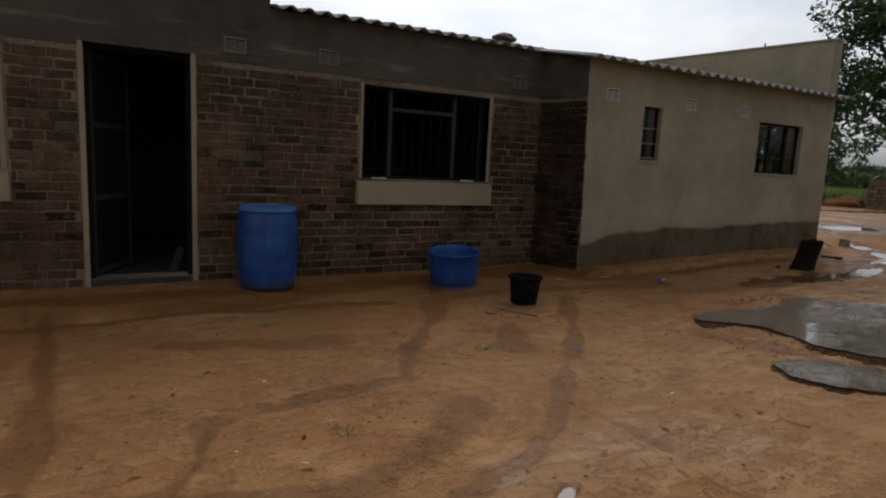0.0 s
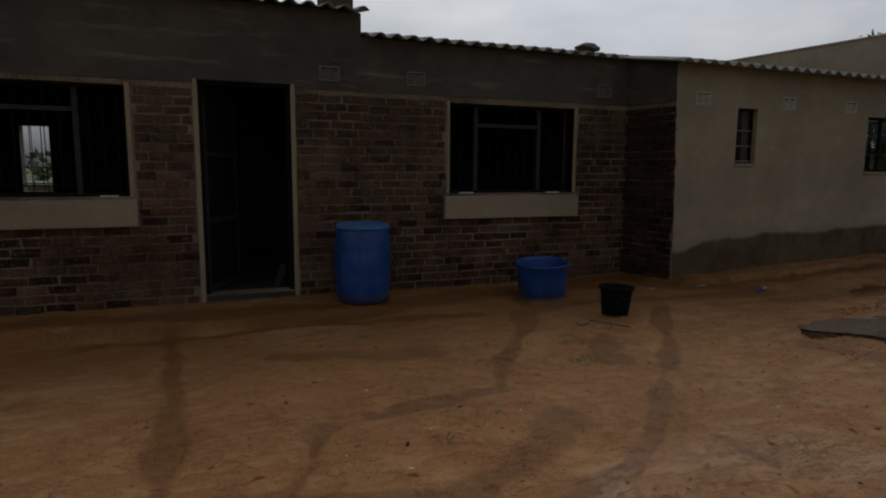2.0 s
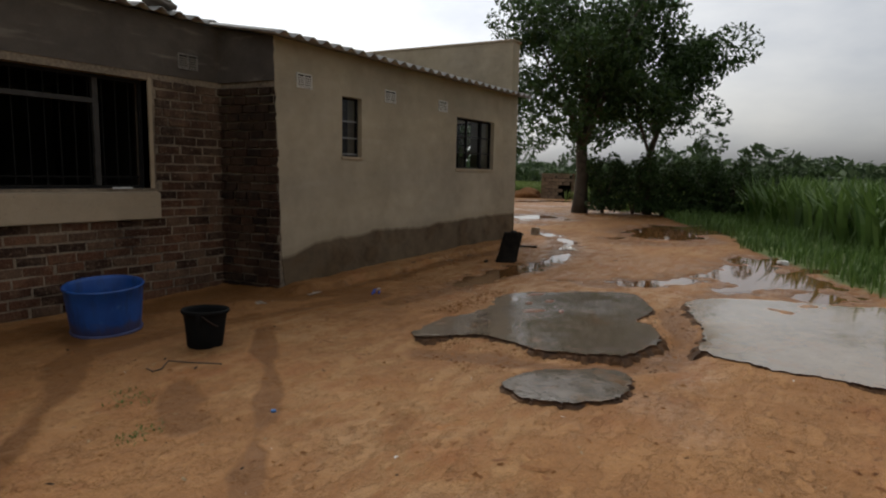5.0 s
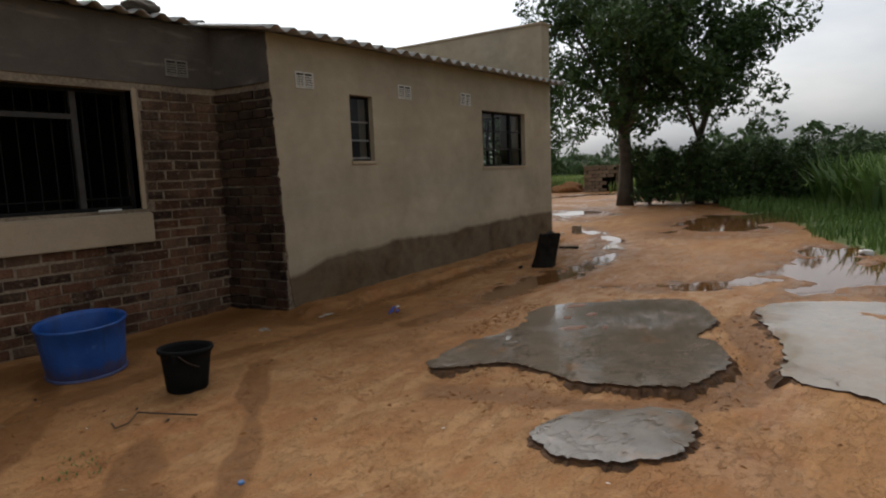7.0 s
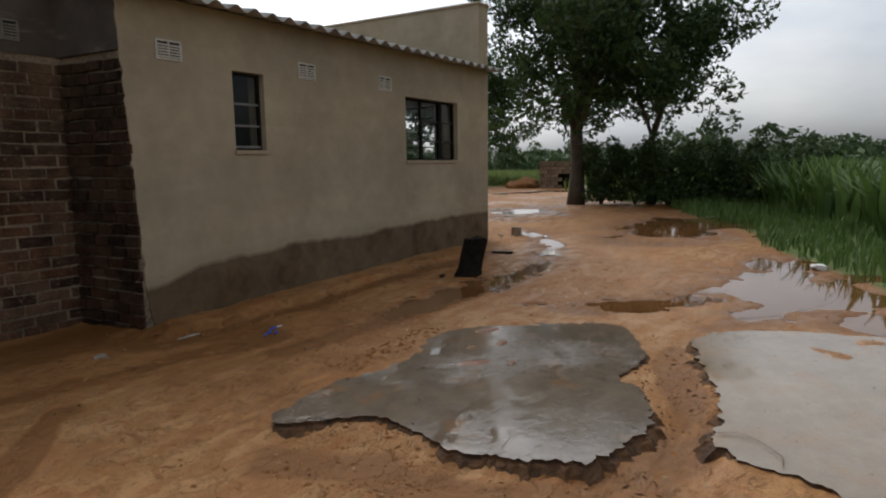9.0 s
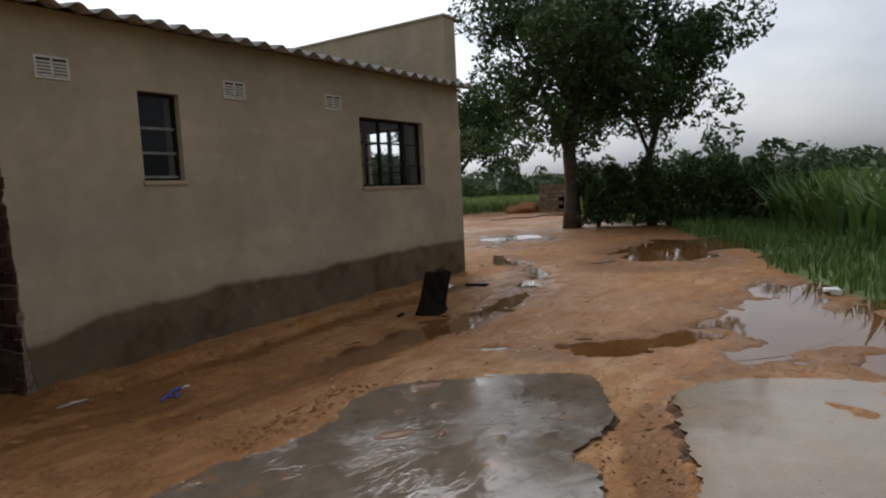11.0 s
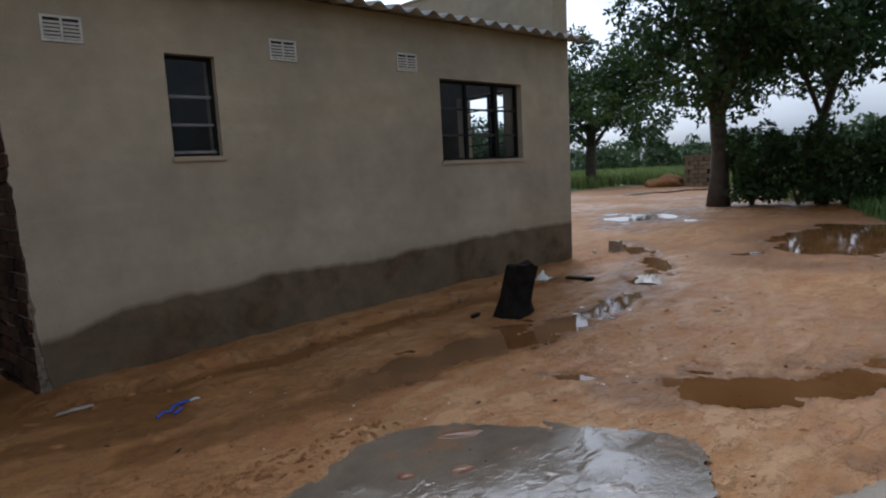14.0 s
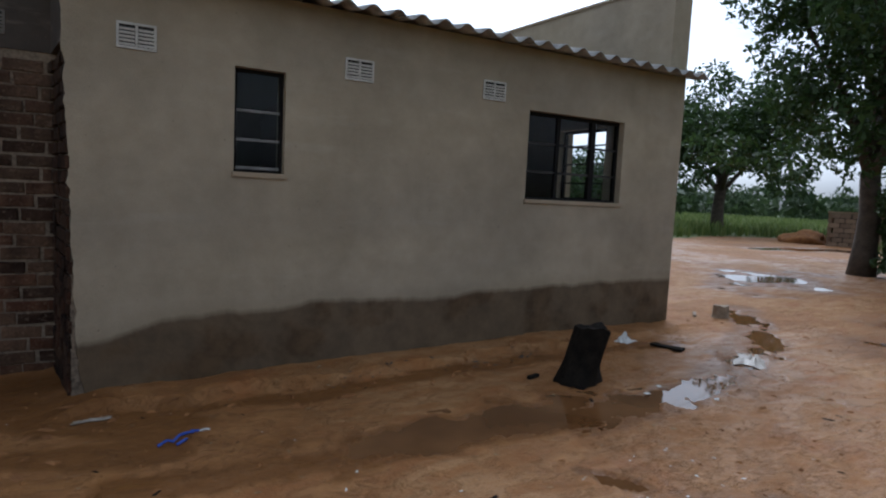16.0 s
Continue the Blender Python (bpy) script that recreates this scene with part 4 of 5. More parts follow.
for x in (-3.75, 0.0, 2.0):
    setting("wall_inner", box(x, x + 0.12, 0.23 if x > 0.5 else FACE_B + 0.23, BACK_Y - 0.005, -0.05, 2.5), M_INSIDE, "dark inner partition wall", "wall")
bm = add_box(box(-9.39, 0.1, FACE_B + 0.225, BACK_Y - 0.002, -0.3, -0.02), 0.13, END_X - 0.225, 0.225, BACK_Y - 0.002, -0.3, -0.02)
setting("floor", bm, M_FLOOR, "cement floor inside the house, coloured dark for the room shade", "floor")
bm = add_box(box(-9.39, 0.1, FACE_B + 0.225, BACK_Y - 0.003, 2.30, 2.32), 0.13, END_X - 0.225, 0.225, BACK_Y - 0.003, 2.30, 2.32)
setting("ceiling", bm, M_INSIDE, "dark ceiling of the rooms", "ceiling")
setting("threshold", box(DOOR[0], DOOR[1], FACE_B - 0.02, FACE_B + 0.24, -0.16, -0.008, 0.006), M_FLOOR, "worn cement door threshold", "threshold")

# chimney stub over the higher roof
chimney = thing("chimney", "plastered chimney stub standing above the higher roof", "chimney")
part("shaft", box(-3.86, -3.55, 0.98, 1.36, 2.5, 3.6, 0.01), M_BAND, chimney)

# ---- window surrounds and sills ----
def surround(name, hole, label, face=FACE_B):
    """Pale cement strips round an opening and a deep sill block under it."""
    u0, u1, w0, w1 = hole
    t = thing(name, label, "window surround", "", "structure")
    part("jamb", box(u0 - 0.034, u0, face - 0.004, face + 0.16, w0, w1 + 0.02, 0.006), M_SURROUND, t)
    part("jamb", box(u1, u1 + 0.04, face - 0.004, face + 0.16, w0, w1 + 0.02, 0.006), M_SURROUND, t)
    bm = box(u0 - 0.065, u1 + 0.06, face - 0.06, face + 0.17, 0.692, w0)
    for v in bm.verts:
        if v.co.z > 0.9 and v.co.y < face:
            v.co.z -= 0.035
    bmesh.ops.bevel(bm, geom=list(bm.edges), offset=0.008, segments=2, affect="EDGES")
    part("sill", bm, M_SURROUND, t, "sloping pale cement sill")
    return t


surround("window_surround", WIN_A, "pale cement surround and deep sill of a dark window")
surround("window_surround", WIN_B, "pale cement surround and deep sill of a barred window")
t = thing("door_surround", "pale rubbed plaster edges of the doorway", "door surround", "", "structure")
part("jamb", box(DOOR[0] - 0.045, DOOR[0], FACE_B - 0.006, FACE_B + 0.12, -0.1, 2.06, 0.006), M_SURROUND, t)
part("jamb", box(DOOR[1], DOOR[1] + 0.045, FACE_B - 0.006, FACE_B + 0.12, -0.1, 2.06, 0.006), M_SURROUND, t)
for hole in (WIN_N, WIN_W):
    bm = box(hole[0] - 0.012, hole[1] + 0.02, FACE_P - 0.016, FACE_P + 0.10, hole[2] - 0.03, hole[2] + 0.004, 0.005)
    tagged(part("window_sill", bm, M_SURROUND), "thin pale cement sill under a steel window", "window sill", "", "structure")


# ---- steel windows ----
def bar(parent, name, x0, x1, y0, y1, z0, z1, material=M_STEEL):
    return part(name, box(x0, x1, y0, y1, z0, z1), material, parent)


def frame_bars(t, hole, y, wide, material):
    u0, u1, w0, w1 = hole
    bar(t, "frame_side", u0, u0 + wide, y, y + 0.035, w0, w1, material)
    bar(t, "frame_side", u1 - wide, u1, y, y + 0.035, w0, w1, material)
    bar(t, "frame_head", u0 + wide, u1 - wide, y, y + 0.035, w1 - wide, w1, material)
    bar(t, "frame_foot", u0 + wide, u1 - wide, y, y + 0.035, w0, w0 + wide, material)


def pane(t, x0, x1, y, z0, z1):
    ob = part("pane", box(x0, x1, y, y + 0.004, z0, z1), M_GLASS, t)
    ob.visible_shadow = False
    return ob


def big_window(name, hole, label):
    """A wide steel window: side lights, a middle light with a fanlight, and thin upright guard bars behind."""
    u0, u1, w0, w1 = hole
    y = FACE_B + 0.11
    t = thing(name, label, "window", "", "structure")
    frame_bars(t, hole, y, 0.03, M_STEEL)
    m0, m1 = u0 + 0.335, u1 - 0.435
    bar(t, "mullion", m0, m0 + 0.045, y - 0.006, y + 0.035, w0 + 0.03, w1 - 0.03, M_GREYSTEEL)
    bar(t, "mullion", m1, m1 + 0.045, y - 0.006, y + 0.035, w0 + 0.03, w1 - 0.03, M_GREYSTEEL)
    zt = w1 - 0.225
    bar(t, "transom", m0 + 0.045, m1, y - 0.004, y + 0.033, zt - 0.02, zt + 0.02, M_GREYSTEEL)
    for i in range(13):
        x = u0 + 0.09 + (u1 - u0 - 0.18) * i / 12
        part("guard_bar", tube([(x, y + 0.07, w0 + 0.004), (x, y + 0.07, w1 - 0.004)], 0.0045, 6), M_STEEL, t)
    part("guard_rail", tube([(u0 + 0.004, y + 0.082, w0 + 0.1), (u1 - 0.004, y + 0.082, w0 + 0.1)], 0.006, 6), M_STEEL, t)
    return t


big_window("window_1", WIN_A, "dark steel-framed window with upright guard bars")
big_window("window_2", WIN_B, "dark steel-framed window with fanlight and guard bars")
for x0, x1, w in ((-2.42, -2.24, WIN_B), (-1.3, -1.12, WIN_B), (-5.95, -5.8, WIN_A)):
    stick = part("stick", box(x0, x1, FACE_B + 0.04, FACE_B + 0.052, w[2] - 0.002, w[2] + 0.012, 0.003), M_PAPER)
    tagged(stick, "short pale stick lying on the window sill", "stick", "sticks on the sills")

t = thing("window_3", "narrow dark steel window of three stacked panes", "window", "", "structure")
YN = FACE_P + 0.062
frame_bars(t, WIN_N, YN, 0.022, M_STEEL)
nz = [WIN_N[2] + (WIN_N[3] - WIN_N[2]) * f for f in (0.0, 0.325, 0.605, 1.0)]
for z in nz[1:3]:
    bar(t, "glazing_bar", WIN_N[0] + 0.022, WIN_N[1] - 0.022, YN - 0.004, YN + 0.03, z - 0.008, z + 0.008, M_LITSTEEL)
bar(t, "foot_rail", WIN_N[0] + 0.022, WIN_N[1] - 0.022, YN - 0.006, YN + 0.03, WIN_N[2] + 0.024, WIN_N[2] + 0.042, M_LITSTEEL)
for z0, z1 in zip(nz, nz[1:]):
    pane(t, WIN_N[0] + 0.02, WIN_N[1] - 0.02, YN + 0.014, z0 + 0.012, z1 - 0.012)

t = thing("window_4", "glazed steel casement window of twelve small panes", "window", "", "structure")
YW = FACE_P + 0.062
frame_bars(t, WIN_W, YW, 0.026, M_STEEL)
vx = [WIN_W[0], WIN_W[0] + 0.355, WIN_W[0] + 0.735, WIN_W[1]]
hz = [WIN_W[2], WIN_W[2] + 0.231, WIN_W[2] + 0.462, WIN_W[3]]
bar(t, "mullion", vx[2] - 0.024, vx[2] + 0.024, YW - 0.008, YW + 0.035, WIN_W[2] + 0.026, WIN_W[3] - 0.026)
bar(t, "mullion", vx[1] - 0.015, vx[1] + 0.015, YW - 0.002, YW + 0.03, WIN_W[2] + 0.026, WIN_W[3] - 0.026)
for i in range(3):
    for j in range(3):
        x0, x1 = vx[i] + 0.026, vx[i + 1] - 0.026
        if j:
            bar(t, "glazing_bar", x0 - 0.002, x1 + 0.002, YW, YW + 0.028, hz[j] - 0.009, hz[j] + 0.009, M_GREYSTEEL)
        pane(t, x0 - 0.004, x1 + 0.004, YW + 0.014, hz[j] + 0.01, hz[j + 1] - 0.01)
part("casement_stay", tube([(vx[2] + 0.02, YW - 0.01, WIN_W[2] + 0.04), (vx[2] + 0.06, YW - 0.02, WIN_W[2] + 0.03)], 0.006, 6), M_GREYSTEEL, t)


t = thing("window_5", "steel window with bright daylight in the end wall", "window", "", "structure")
y0, y1, z0, z1 = WIN_E
xe = END_X - 0.13
for a, b, c, d in ((y0, y0 + 0.03, z0, z1), (y1 - 0.03, y1, z0, z1), (y0 + 0.03, y1 - 0.03, z0, z0 + 0.03), (y0 + 0.03, y1 - 0.03, z1 - 0.03, z1)):
    part("frame_bar", box(xe, xe + 0.035, a, b, c, d), M_STEEL, t)
part("mullion", box(xe - 0.004, xe + 0.039, y0 + 0.3, y0 + 0.345, z0 + 0.03, z1 - 0.03), M_STEEL, t)
for k in (0.25, 0.52, 0.78):
    part("glazing_bar", box(xe + 0.004, xe + 0.03, y0 + 0.03, y1 - 0.03, z0 + (z1 - z0) * k - 0.007, z0 + (z1 - z0) * k + 0.007), M_STEEL, t)
t = thing("window_6", "small barred opening in the back wall", "window", "", "structure")
u0, u1, w0, w1 = WIN_BACK
for k in range(1, 3):
    x = u0 + (u1 - u0) * k / 3
    part("guard_bar", tube([(x, BACK_Y + 0.1, w0), (x, BACK_Y + 0.1, w1)], 0.007, 6), M_STEEL, t)
for k in (0.12, 0.36):
    part("guard_rail", tube([(u0, BACK_Y + 0.112, w0 + k), (u1, BACK_Y + 0.112, w0 + k)], 0.006, 6), M_STEEL, t)

# ---- door: steel frame with a half-opened leaf of three panels ----
t = thing("door_1", "dark steel panel door standing half open inwards", "door", "", "structure")
bar(t, "frame_side", DOOR[0], DOOR[0] + 0.035, FACE_B + 0.06, FACE_B + 0.15, -0.005, 2.05)
bar(t, "frame_side", DOOR[1] - 0.035, DOOR[1], FACE_B + 0.06, FACE_B + 0.15, -0.005, 2.05)
bar(t, "frame_head", DOOR[0] + 0.035, DOOR[1] - 0.035, FACE_B + 0.06, FACE_B + 0.15, 2.012, 2.05)
leaf = new("leaf")
leaf.parent = t
leaf.matrix_basis = pose(DOOR[0] + 0.04, FACE_B + 0.13, 0.0, 0, 0, 63)
lw = 0.70
for a, b, c, d in ((0.0, 0.04, 0.01, 2.0), (lw - 0.04, lw, 0.01, 2.0), (0.04, lw - 0.04, 0.01, 0.06), (0.04, lw - 0.04, 1.95, 2.0), (0.04, lw - 0.04, 0.69, 0.735), (0.04, lw - 0.04, 1.345, 1.39)):
    part("rail", box(a, b, 0, 0.035, c, d), M_GREYSTEEL, leaf)
for c, d in ((0.06, 0.69), (0.735, 1.345), (1.39, 1.95)):
    part("panel", box(0.04, lw - 0.04, 0.012, 0.018, c, d), M_STEEL, leaf)
part("handle", tube([(lw - 0.07, -0.03, 1.02), (lw - 0.02, -0.03, 1.02), (lw - 0.02, 0.004, 1.02)], 0.008, 6), M_GREYSTEEL, leaf)
bm = box(-0.035, 0.035, -0.006, 0.006, 0, 0.26, 0.003)
tagged(part("board", bm, M_FLOOR, m=pose(-4.40, 1.03, -0.02, -8, 22, 10)), "short pale board leaning just inside the doorway", "board")

# ---- air vents ----
def vent(x, z, face, skin=M_VENT, label="white louvred cement air vent set in the wall", w=0.205, h=0.145):
    t = thing("air_vent", label, "air vent", "air vents under the eaves", at=pose(x, face, z))
    for a, b, c, d in ((-w / 2, w / 2, h / 2 - 0.014, h / 2), (-w / 2, w / 2, -h / 2, -h / 2 + 0.014), (-w / 2, -w / 2 + 0.014, -h / 2 + 0.014, h / 2 - 0.014),
                       (w / 2 - 0.014, w / 2, -h / 2 + 0.014, h / 2 - 0.014), (-0.007, 0.007, -h / 2 + 0.014, h / 2 - 0.014)):
        part("frame", box(a, b, -0.010, 0.01, c, d, 0.002), skin, t)
    part("backing", box(-w / 2 + 0.01, w / 2 - 0.01, -0.004, 0.006, -h / 2 + 0.01, h / 2 - 0.01), M_DARK, t, "near-black plate painted as recess shade")
    for s in (-1, 1):
        for k in range(5):
            z0 = -h / 2 + 0.026 + k * (h - 0.04) / 5
            bm = box(-w / 4 + 0.009, w / 4 - 0.009, -0.009, 0.0, -0.006, 0.006)
            part("slat", bm, skin, t, m=pose(s * w / 4, -0.001, z0, 25, 0, 0))
    return t


for x in (0.238, 1.581, 2.676):
    vent(x, 2.055, FACE_P)
for x in (-3.854, -2.942, -0.56):
    vent(x, 2.175, FACE_B - 0.002, M_DULLVENT, "dirty grey louvred air vent above the brickwork")

# ---- corrugated roof ----
SLOPE = 0.183


def roof_z(y, left=False):
    return 2.795 + SLOPE * (y - 0.6) if left else 2.415 + SLOPE * (y + 0.2)


def sheet(x0, x1, y0, y1, left, seed):
    """One corrugated sheet, six waves or so wide, with its thickness."""
    pitch, amp, th = 0.1765, 0.024, 0.007
    n = max(4, int((x1 - x0) / pitch * 10))
    bm = bmesh.new()
    rows = []
    ys = (y0, y0 + 0.25, (y0 + y1) / 2, y1)
    jit = 0.012 * noise.noise((seed * 3.1, 1.7, 0))
    for y in ys:
        up, dn = [], []
        for i in range(n + 1):
            x = x0 + (x1 - x0) * i / n
            z = roof_z(y, left) + amp * math.cos(math.tau * x / pitch) + 0.004 * noise.noise((x * 2, y, seed))
            yy = y + (jit if y == y0 else 0)
            up.append(bm.verts.new((x, yy, z + th)))
            dn.append(bm.verts.new((x, yy, z)))
        rows.append((up, dn))
    for (ua, da), (ub, db) in zip(rows, rows[1:]):
        for i in range(n):
            bm.faces.new((ua[i], ua[i + 1], ub[i + 1], ub[i]))
            bm.faces.new((da[i + 1], da[i], db[i], db[i + 1]))
        bm.faces.new((da[0], ua[0], ub[0], db[0]))
        bm.faces.new((ua[n], da[n], db[n], ub[n]))
    for (u, d), s in ((rows[0], 1), (rows[-1], -1)):
        for i in range(n):
            q = (d[i], d[i + 1], u[i + 1], u[i])
            bm.faces.new(q if s > 0 else tuple(reversed(q)))
    return bm


def roof(name, label, spans, y1, left):
    r = thing(name, label, "roof", "", "structure")
    for k, (x0, x1, y0) in enumerate(spans):
        part("roof_sheet", sheet(x0, x1, y0, y1 if x1 < END_X - 0.1 else -0.006, left, k + (20 if left else 0)), M_SHEET, r, smooth=True)
    return r


W = 1.059
roof("roof_low", "low-pitched weathered corrugated fibre-cement roof",
     [(-3.50 + W * k, min(-3.50 + W * (k + 1), -0.30) - 0.002, 0.61) for k in range(4) if -3.50 + W * k < -0.4] +
     [(-0.298 + W * k, min(-0.298 + W * (k + 1), END_X - 0.225) - 0.002, -0.21) for k in range(5)] + [(END_X - 0.223, END_X + 0.06, -0.21)], BACK_Y + 0.3, False)
roof("roof_high", "higher corrugated fibre-cement roof over the door",
     [(-3.47 - W * (k + 1), -3.47 - W * k - 0.002, 0.60) for k in range(6)], BACK_Y + 0.3, True)
bm = bmesh.new()
bmesh.ops.create_icosphere(bm, subdivisions=3, radius=1.0)
for v in bm.verts:
    v.co *= 1 + 0.35 * noise.noise(v.co * 1.4)
    v.co = Vector((v.co.x * 0.17, v.co.y * 0.11, max(v.co.z * 0.06, -0.04)))
tagged(part("stone", bm, M_BAND, smooth=False, m=pose(-0.78, 0.80, roof_z(0.80) + 0.068, 4, -6, 12)), "rough grey stone weighing down the roof sheets", "stone")


# ---- barrel, tub and bucket ----
drum = thing("barrel", "scuffed blue plastic water barrel standing by the wall", "barrel", at=pose(-3.62, 0.395, gz(-3.62, 0.395) - 0.004, 0, 0, 20))
part("body", lathe([(0.235, 0.0), (0.252, 0.012), (0.262, 0.06), (0.272, 0.2), (0.276, 0.26), (0.274, 0.275), (0.276, 0.29), (0.278, 0.40), (0.276, 0.50), (0.274, 0.515), (0.276, 0.53), (0.268, 0.62), (0.256, 0.70), (0.246, 0.725), (0.246, 0.735)], 48, 0.008), M_BLUE, drum, smooth=True)
part("lid", lathe([(0.24, 0.735), (0.258, 0.736), (0.262, 0.748), (0.258, 0.765), (0.25, 0.768), (0.244, 0.756), (0.10, 0.75), (0.02, 0.752)], 48), M_BLUELID, drum, "dusty pale-blue barrel lid", smooth=True)
part("bung", lathe([(0.03, 0.745), (0.03, 0.766), (0.022, 0.77), (0.005, 0.77)], 16), M_BLUELID, drum, m=pose(0.13, 0.08, 0))
part("bung", lathe([(0.03, 0.745), (0.03, 0.766), (0.022, 0.77), (0.005, 0.77)], 16), M_BLUELID, drum, m=pose(-0.14, -0.07, 0))
part("hoop", lathe([(0.262, 0.722), (0.268, 0.728), (0.268, 0.742), (0.262, 0.748)], 48), M_BLUELID, drum, "pale rolled closing hoop", smooth=True)

tub = thing("wash_tub", "bright blue plastic wash tub, cut from a barrel", "tub", at=pose(-1.80, -0.03, gz(-1.80, -0.03) + 0.006, 3, -3, 0))
part("shell", lathe([(0.225, 0.0), (0.238, 0.012), (0.247, 0.10), (0.258, 0.22), (0.268, 0.335), (0.276, 0.342), (0.278, 0.352), (0.274, 0.360), (0.264, 0.357), (0.256, 0.33), (0.240, 0.12), (0.224, 0.03), (0.12, 0.022)], 48, 0.02), M_BLUE, tub, smooth=True)
part("foot_ring", lathe([(0.228, -0.004), (0.246, 0.0), (0.250, 0.016), (0.240, 0.024)], 48, 0.01), M_BLUE, tub, smooth=True)

pail = thing("bucket", "black plastic bucket standing on the wet sand", "bucket", at=pose(-1.60, -0.985, gz(-1.60, -0.985) - 0.004, 1, 2, 40))
part("shell", lathe([(0.112, 0.0), (0.118, 0.008), (0.126, 0.08), (0.138, 0.19), (0.145, 0.235), (0.158, 0.24), (0.162, 0.252), (0.158, 0.266), (0.15, 0.266), (0.144, 0.24), (0.122, 0.06), (0.113, 0.02), (0.05, 0.016)], 40, 0.008), M_BLACK, pail, smooth=True)
part("bail", tube([(0.158 * math.cos(a), -0.02 - 0.10 * math.sin(a), 0.245 - 0.10 * math.sin(a)) for a in [math.pi * i / 16 for i in range(17)]], 0.004, 6), M_WIRE, pail, "thin wire bail hanging down")
part("ear", box(0.146, 0.172, -0.018, 0.018, 0.20, 0.25, 0.004), M_BLACK, pail)
part("ear", box(-0.172, -0.146, -0.018, 0.018, 0.20, 0.25, 0.004), M_BLACK, pail)


# ---- stumps, wood and litter ----
def log_stump(name, x, y, r0, r1, h, lean, label, skin, top, seed):
    t = thing(name, label, "tree stump", at=pose(x, y, gz(x, y) - 0.03))
    bm = bmesh.new()
    steps, rings = 40, []
    for k in range(9):
        f = k / 8
        ring = []
        for i in range(steps):
            a = math.tau * i / steps
            fl = 1 + 0.32 * max(0, 1 - f * 3.2) * (0.6 + 0.5 * math.sin(3 * a + seed))
            rr = (r0 + (r1 - r0) * f) * fl * (1 + 0.24 * noise.noise((math.cos(a) * 1.5 + seed, math.sin(a) * 1.5, f * 1.2)) + 0.11 * noise.noise((math.cos(a) * 5, math.sin(a) * 5 + seed, f * 1.5)))
            zz = h * f + (0.10 * h * (noise.noise((math.cos(a) * 0.9, math.sin(a) * 0.9, seed)) + 0.35 * noise.noise((math.cos(a) * 3, math.sin(a) * 3, seed))) if k == 8 else 0)
            ring.append(bm.verts.new((rr * math.cos(a) + lean[0] * f, rr * math.sin(a) + lean[1] * f, zz)))
        rings.append(ring)
    for lo, hi in zip(rings, rings[1:]):
        for i in range(steps):
            bm.faces.new((lo[i], lo[(i + 1) % steps], hi[(i + 1) % steps], hi[i]))
    bm.faces.new(list(reversed(rings[0])))
    part("bark", bm, skin, t, smooth=True)
    bm = bmesh.new()
    ring = [bm.verts.new((0, 0, 0)) for _ in range(steps)]
    for i, v in enumerate(ring):
        a = math.tau * i / steps
        rr = r1 * (1 + 0.24 * noise.noise((math.cos(a) * 1.5 + seed, math.sin(a) * 1.5, 1.2)) + 0.11 * noise.noise((math.cos(a) * 5, math.sin(a) * 5 + seed, 1.5)))
        v.co = (rr * math.cos(a) + lean[0], rr * math.sin(a) + lean[1], h + 0.10 * h * (noise.noise((math.cos(a) * 0.9, math.sin(a) * 0.9, seed)) + 0.35 * noise.noise((math.cos(a) * 3, math.sin(a) * 3, seed))))
    mid = bm.verts.new((lean[0], lean[1], h - 0.006))
    for i in range(steps):
        bm.faces.new((ring[i], ring[(i + 1) % steps], mid))
    part("cut_face", bm, top, t)
    return t


log_stump("stump", 2.83, -0.95, 0.130, 0.108, 0.415, (0.06, -0.06), "charred black tree stump leaning beside the wall", M_CHAR, M_CHAR, 2.0)
log_stump("stump", 5.56, -0.03, 0.082, 0.07, 0.15, (0.0, 0.0), "low sawn grey-brown stump in the yard", M_CUT, M_CUT, 5.0)


def lying(name, x, y, turn, bm, material, label, category, dz=0.0, group=""):
    return tagged(part(name, bm, material, m=pose(x, y, gz(x, y) + dz, 0, 0, turn)), label, category, group)


def rough_bar(l, w, h, seed):
    bm = box(-l / 2, l / 2, -w / 2, w / 2, 0, h)
    bmesh.ops.subdivide_edges(bm, edges=bm.edges[:], cuts=3, use_grid_fill=True)
    for v in bm.verts:
        v.co += 0.32 * min(w, h * 2.5) * Vector((noise.noise(v.co * 14 + Vector((seed, 0, 0))), noise.noise(v.co * 14 + Vector((0, seed, 3))), max(-0.2, noise.noise(v.co * 9 + Vector((7, 0, seed))))))
    return bm


lying("wood_slab", 4.05, -0.66, -72, rough_bar(0.25, 0.085, 0.018, 1), M_CHAR, "flat dark piece of burnt wood on the sand", "wood")
lying("wood_chip", 2.60, -0.78, 20, rough_bar(0.11, 0.03, 0.02, 3), M_CHAR, "small charred chip beside the stump", "wood", group="wood chips")
lying("stick", 5.36, 0.12, 40, rough_bar(0.2, 0.03, 0.025, 9), M_CUT, "short stick lying by the small stump", "stick")


def crumpled(w, d, h, seed, cuts=7):
    bm = bmesh.new()
    bmesh.ops.create_grid(bm, x_segments=cuts, y_segments=cuts, size=0.5)
    for v in bm.verts:
        r = 1 + 0.5 * noise.noise((v.co.x * 3 + seed, v.co.y * 3, 1))
        z = abs(noise.noise((v.co.x * 6 + seed, v.co.y * 6, 0))) * (1.2 - 2 * max(abs(v.co.x), abs(v.co.y))) * 2
        v.co = Vector((v.co.x * w * r, v.co.y * d * r, max(0.001, z * h)))
    bmesh.ops.solidify(bm, geom=bm.faces[:], thickness=0.002)
    return bm


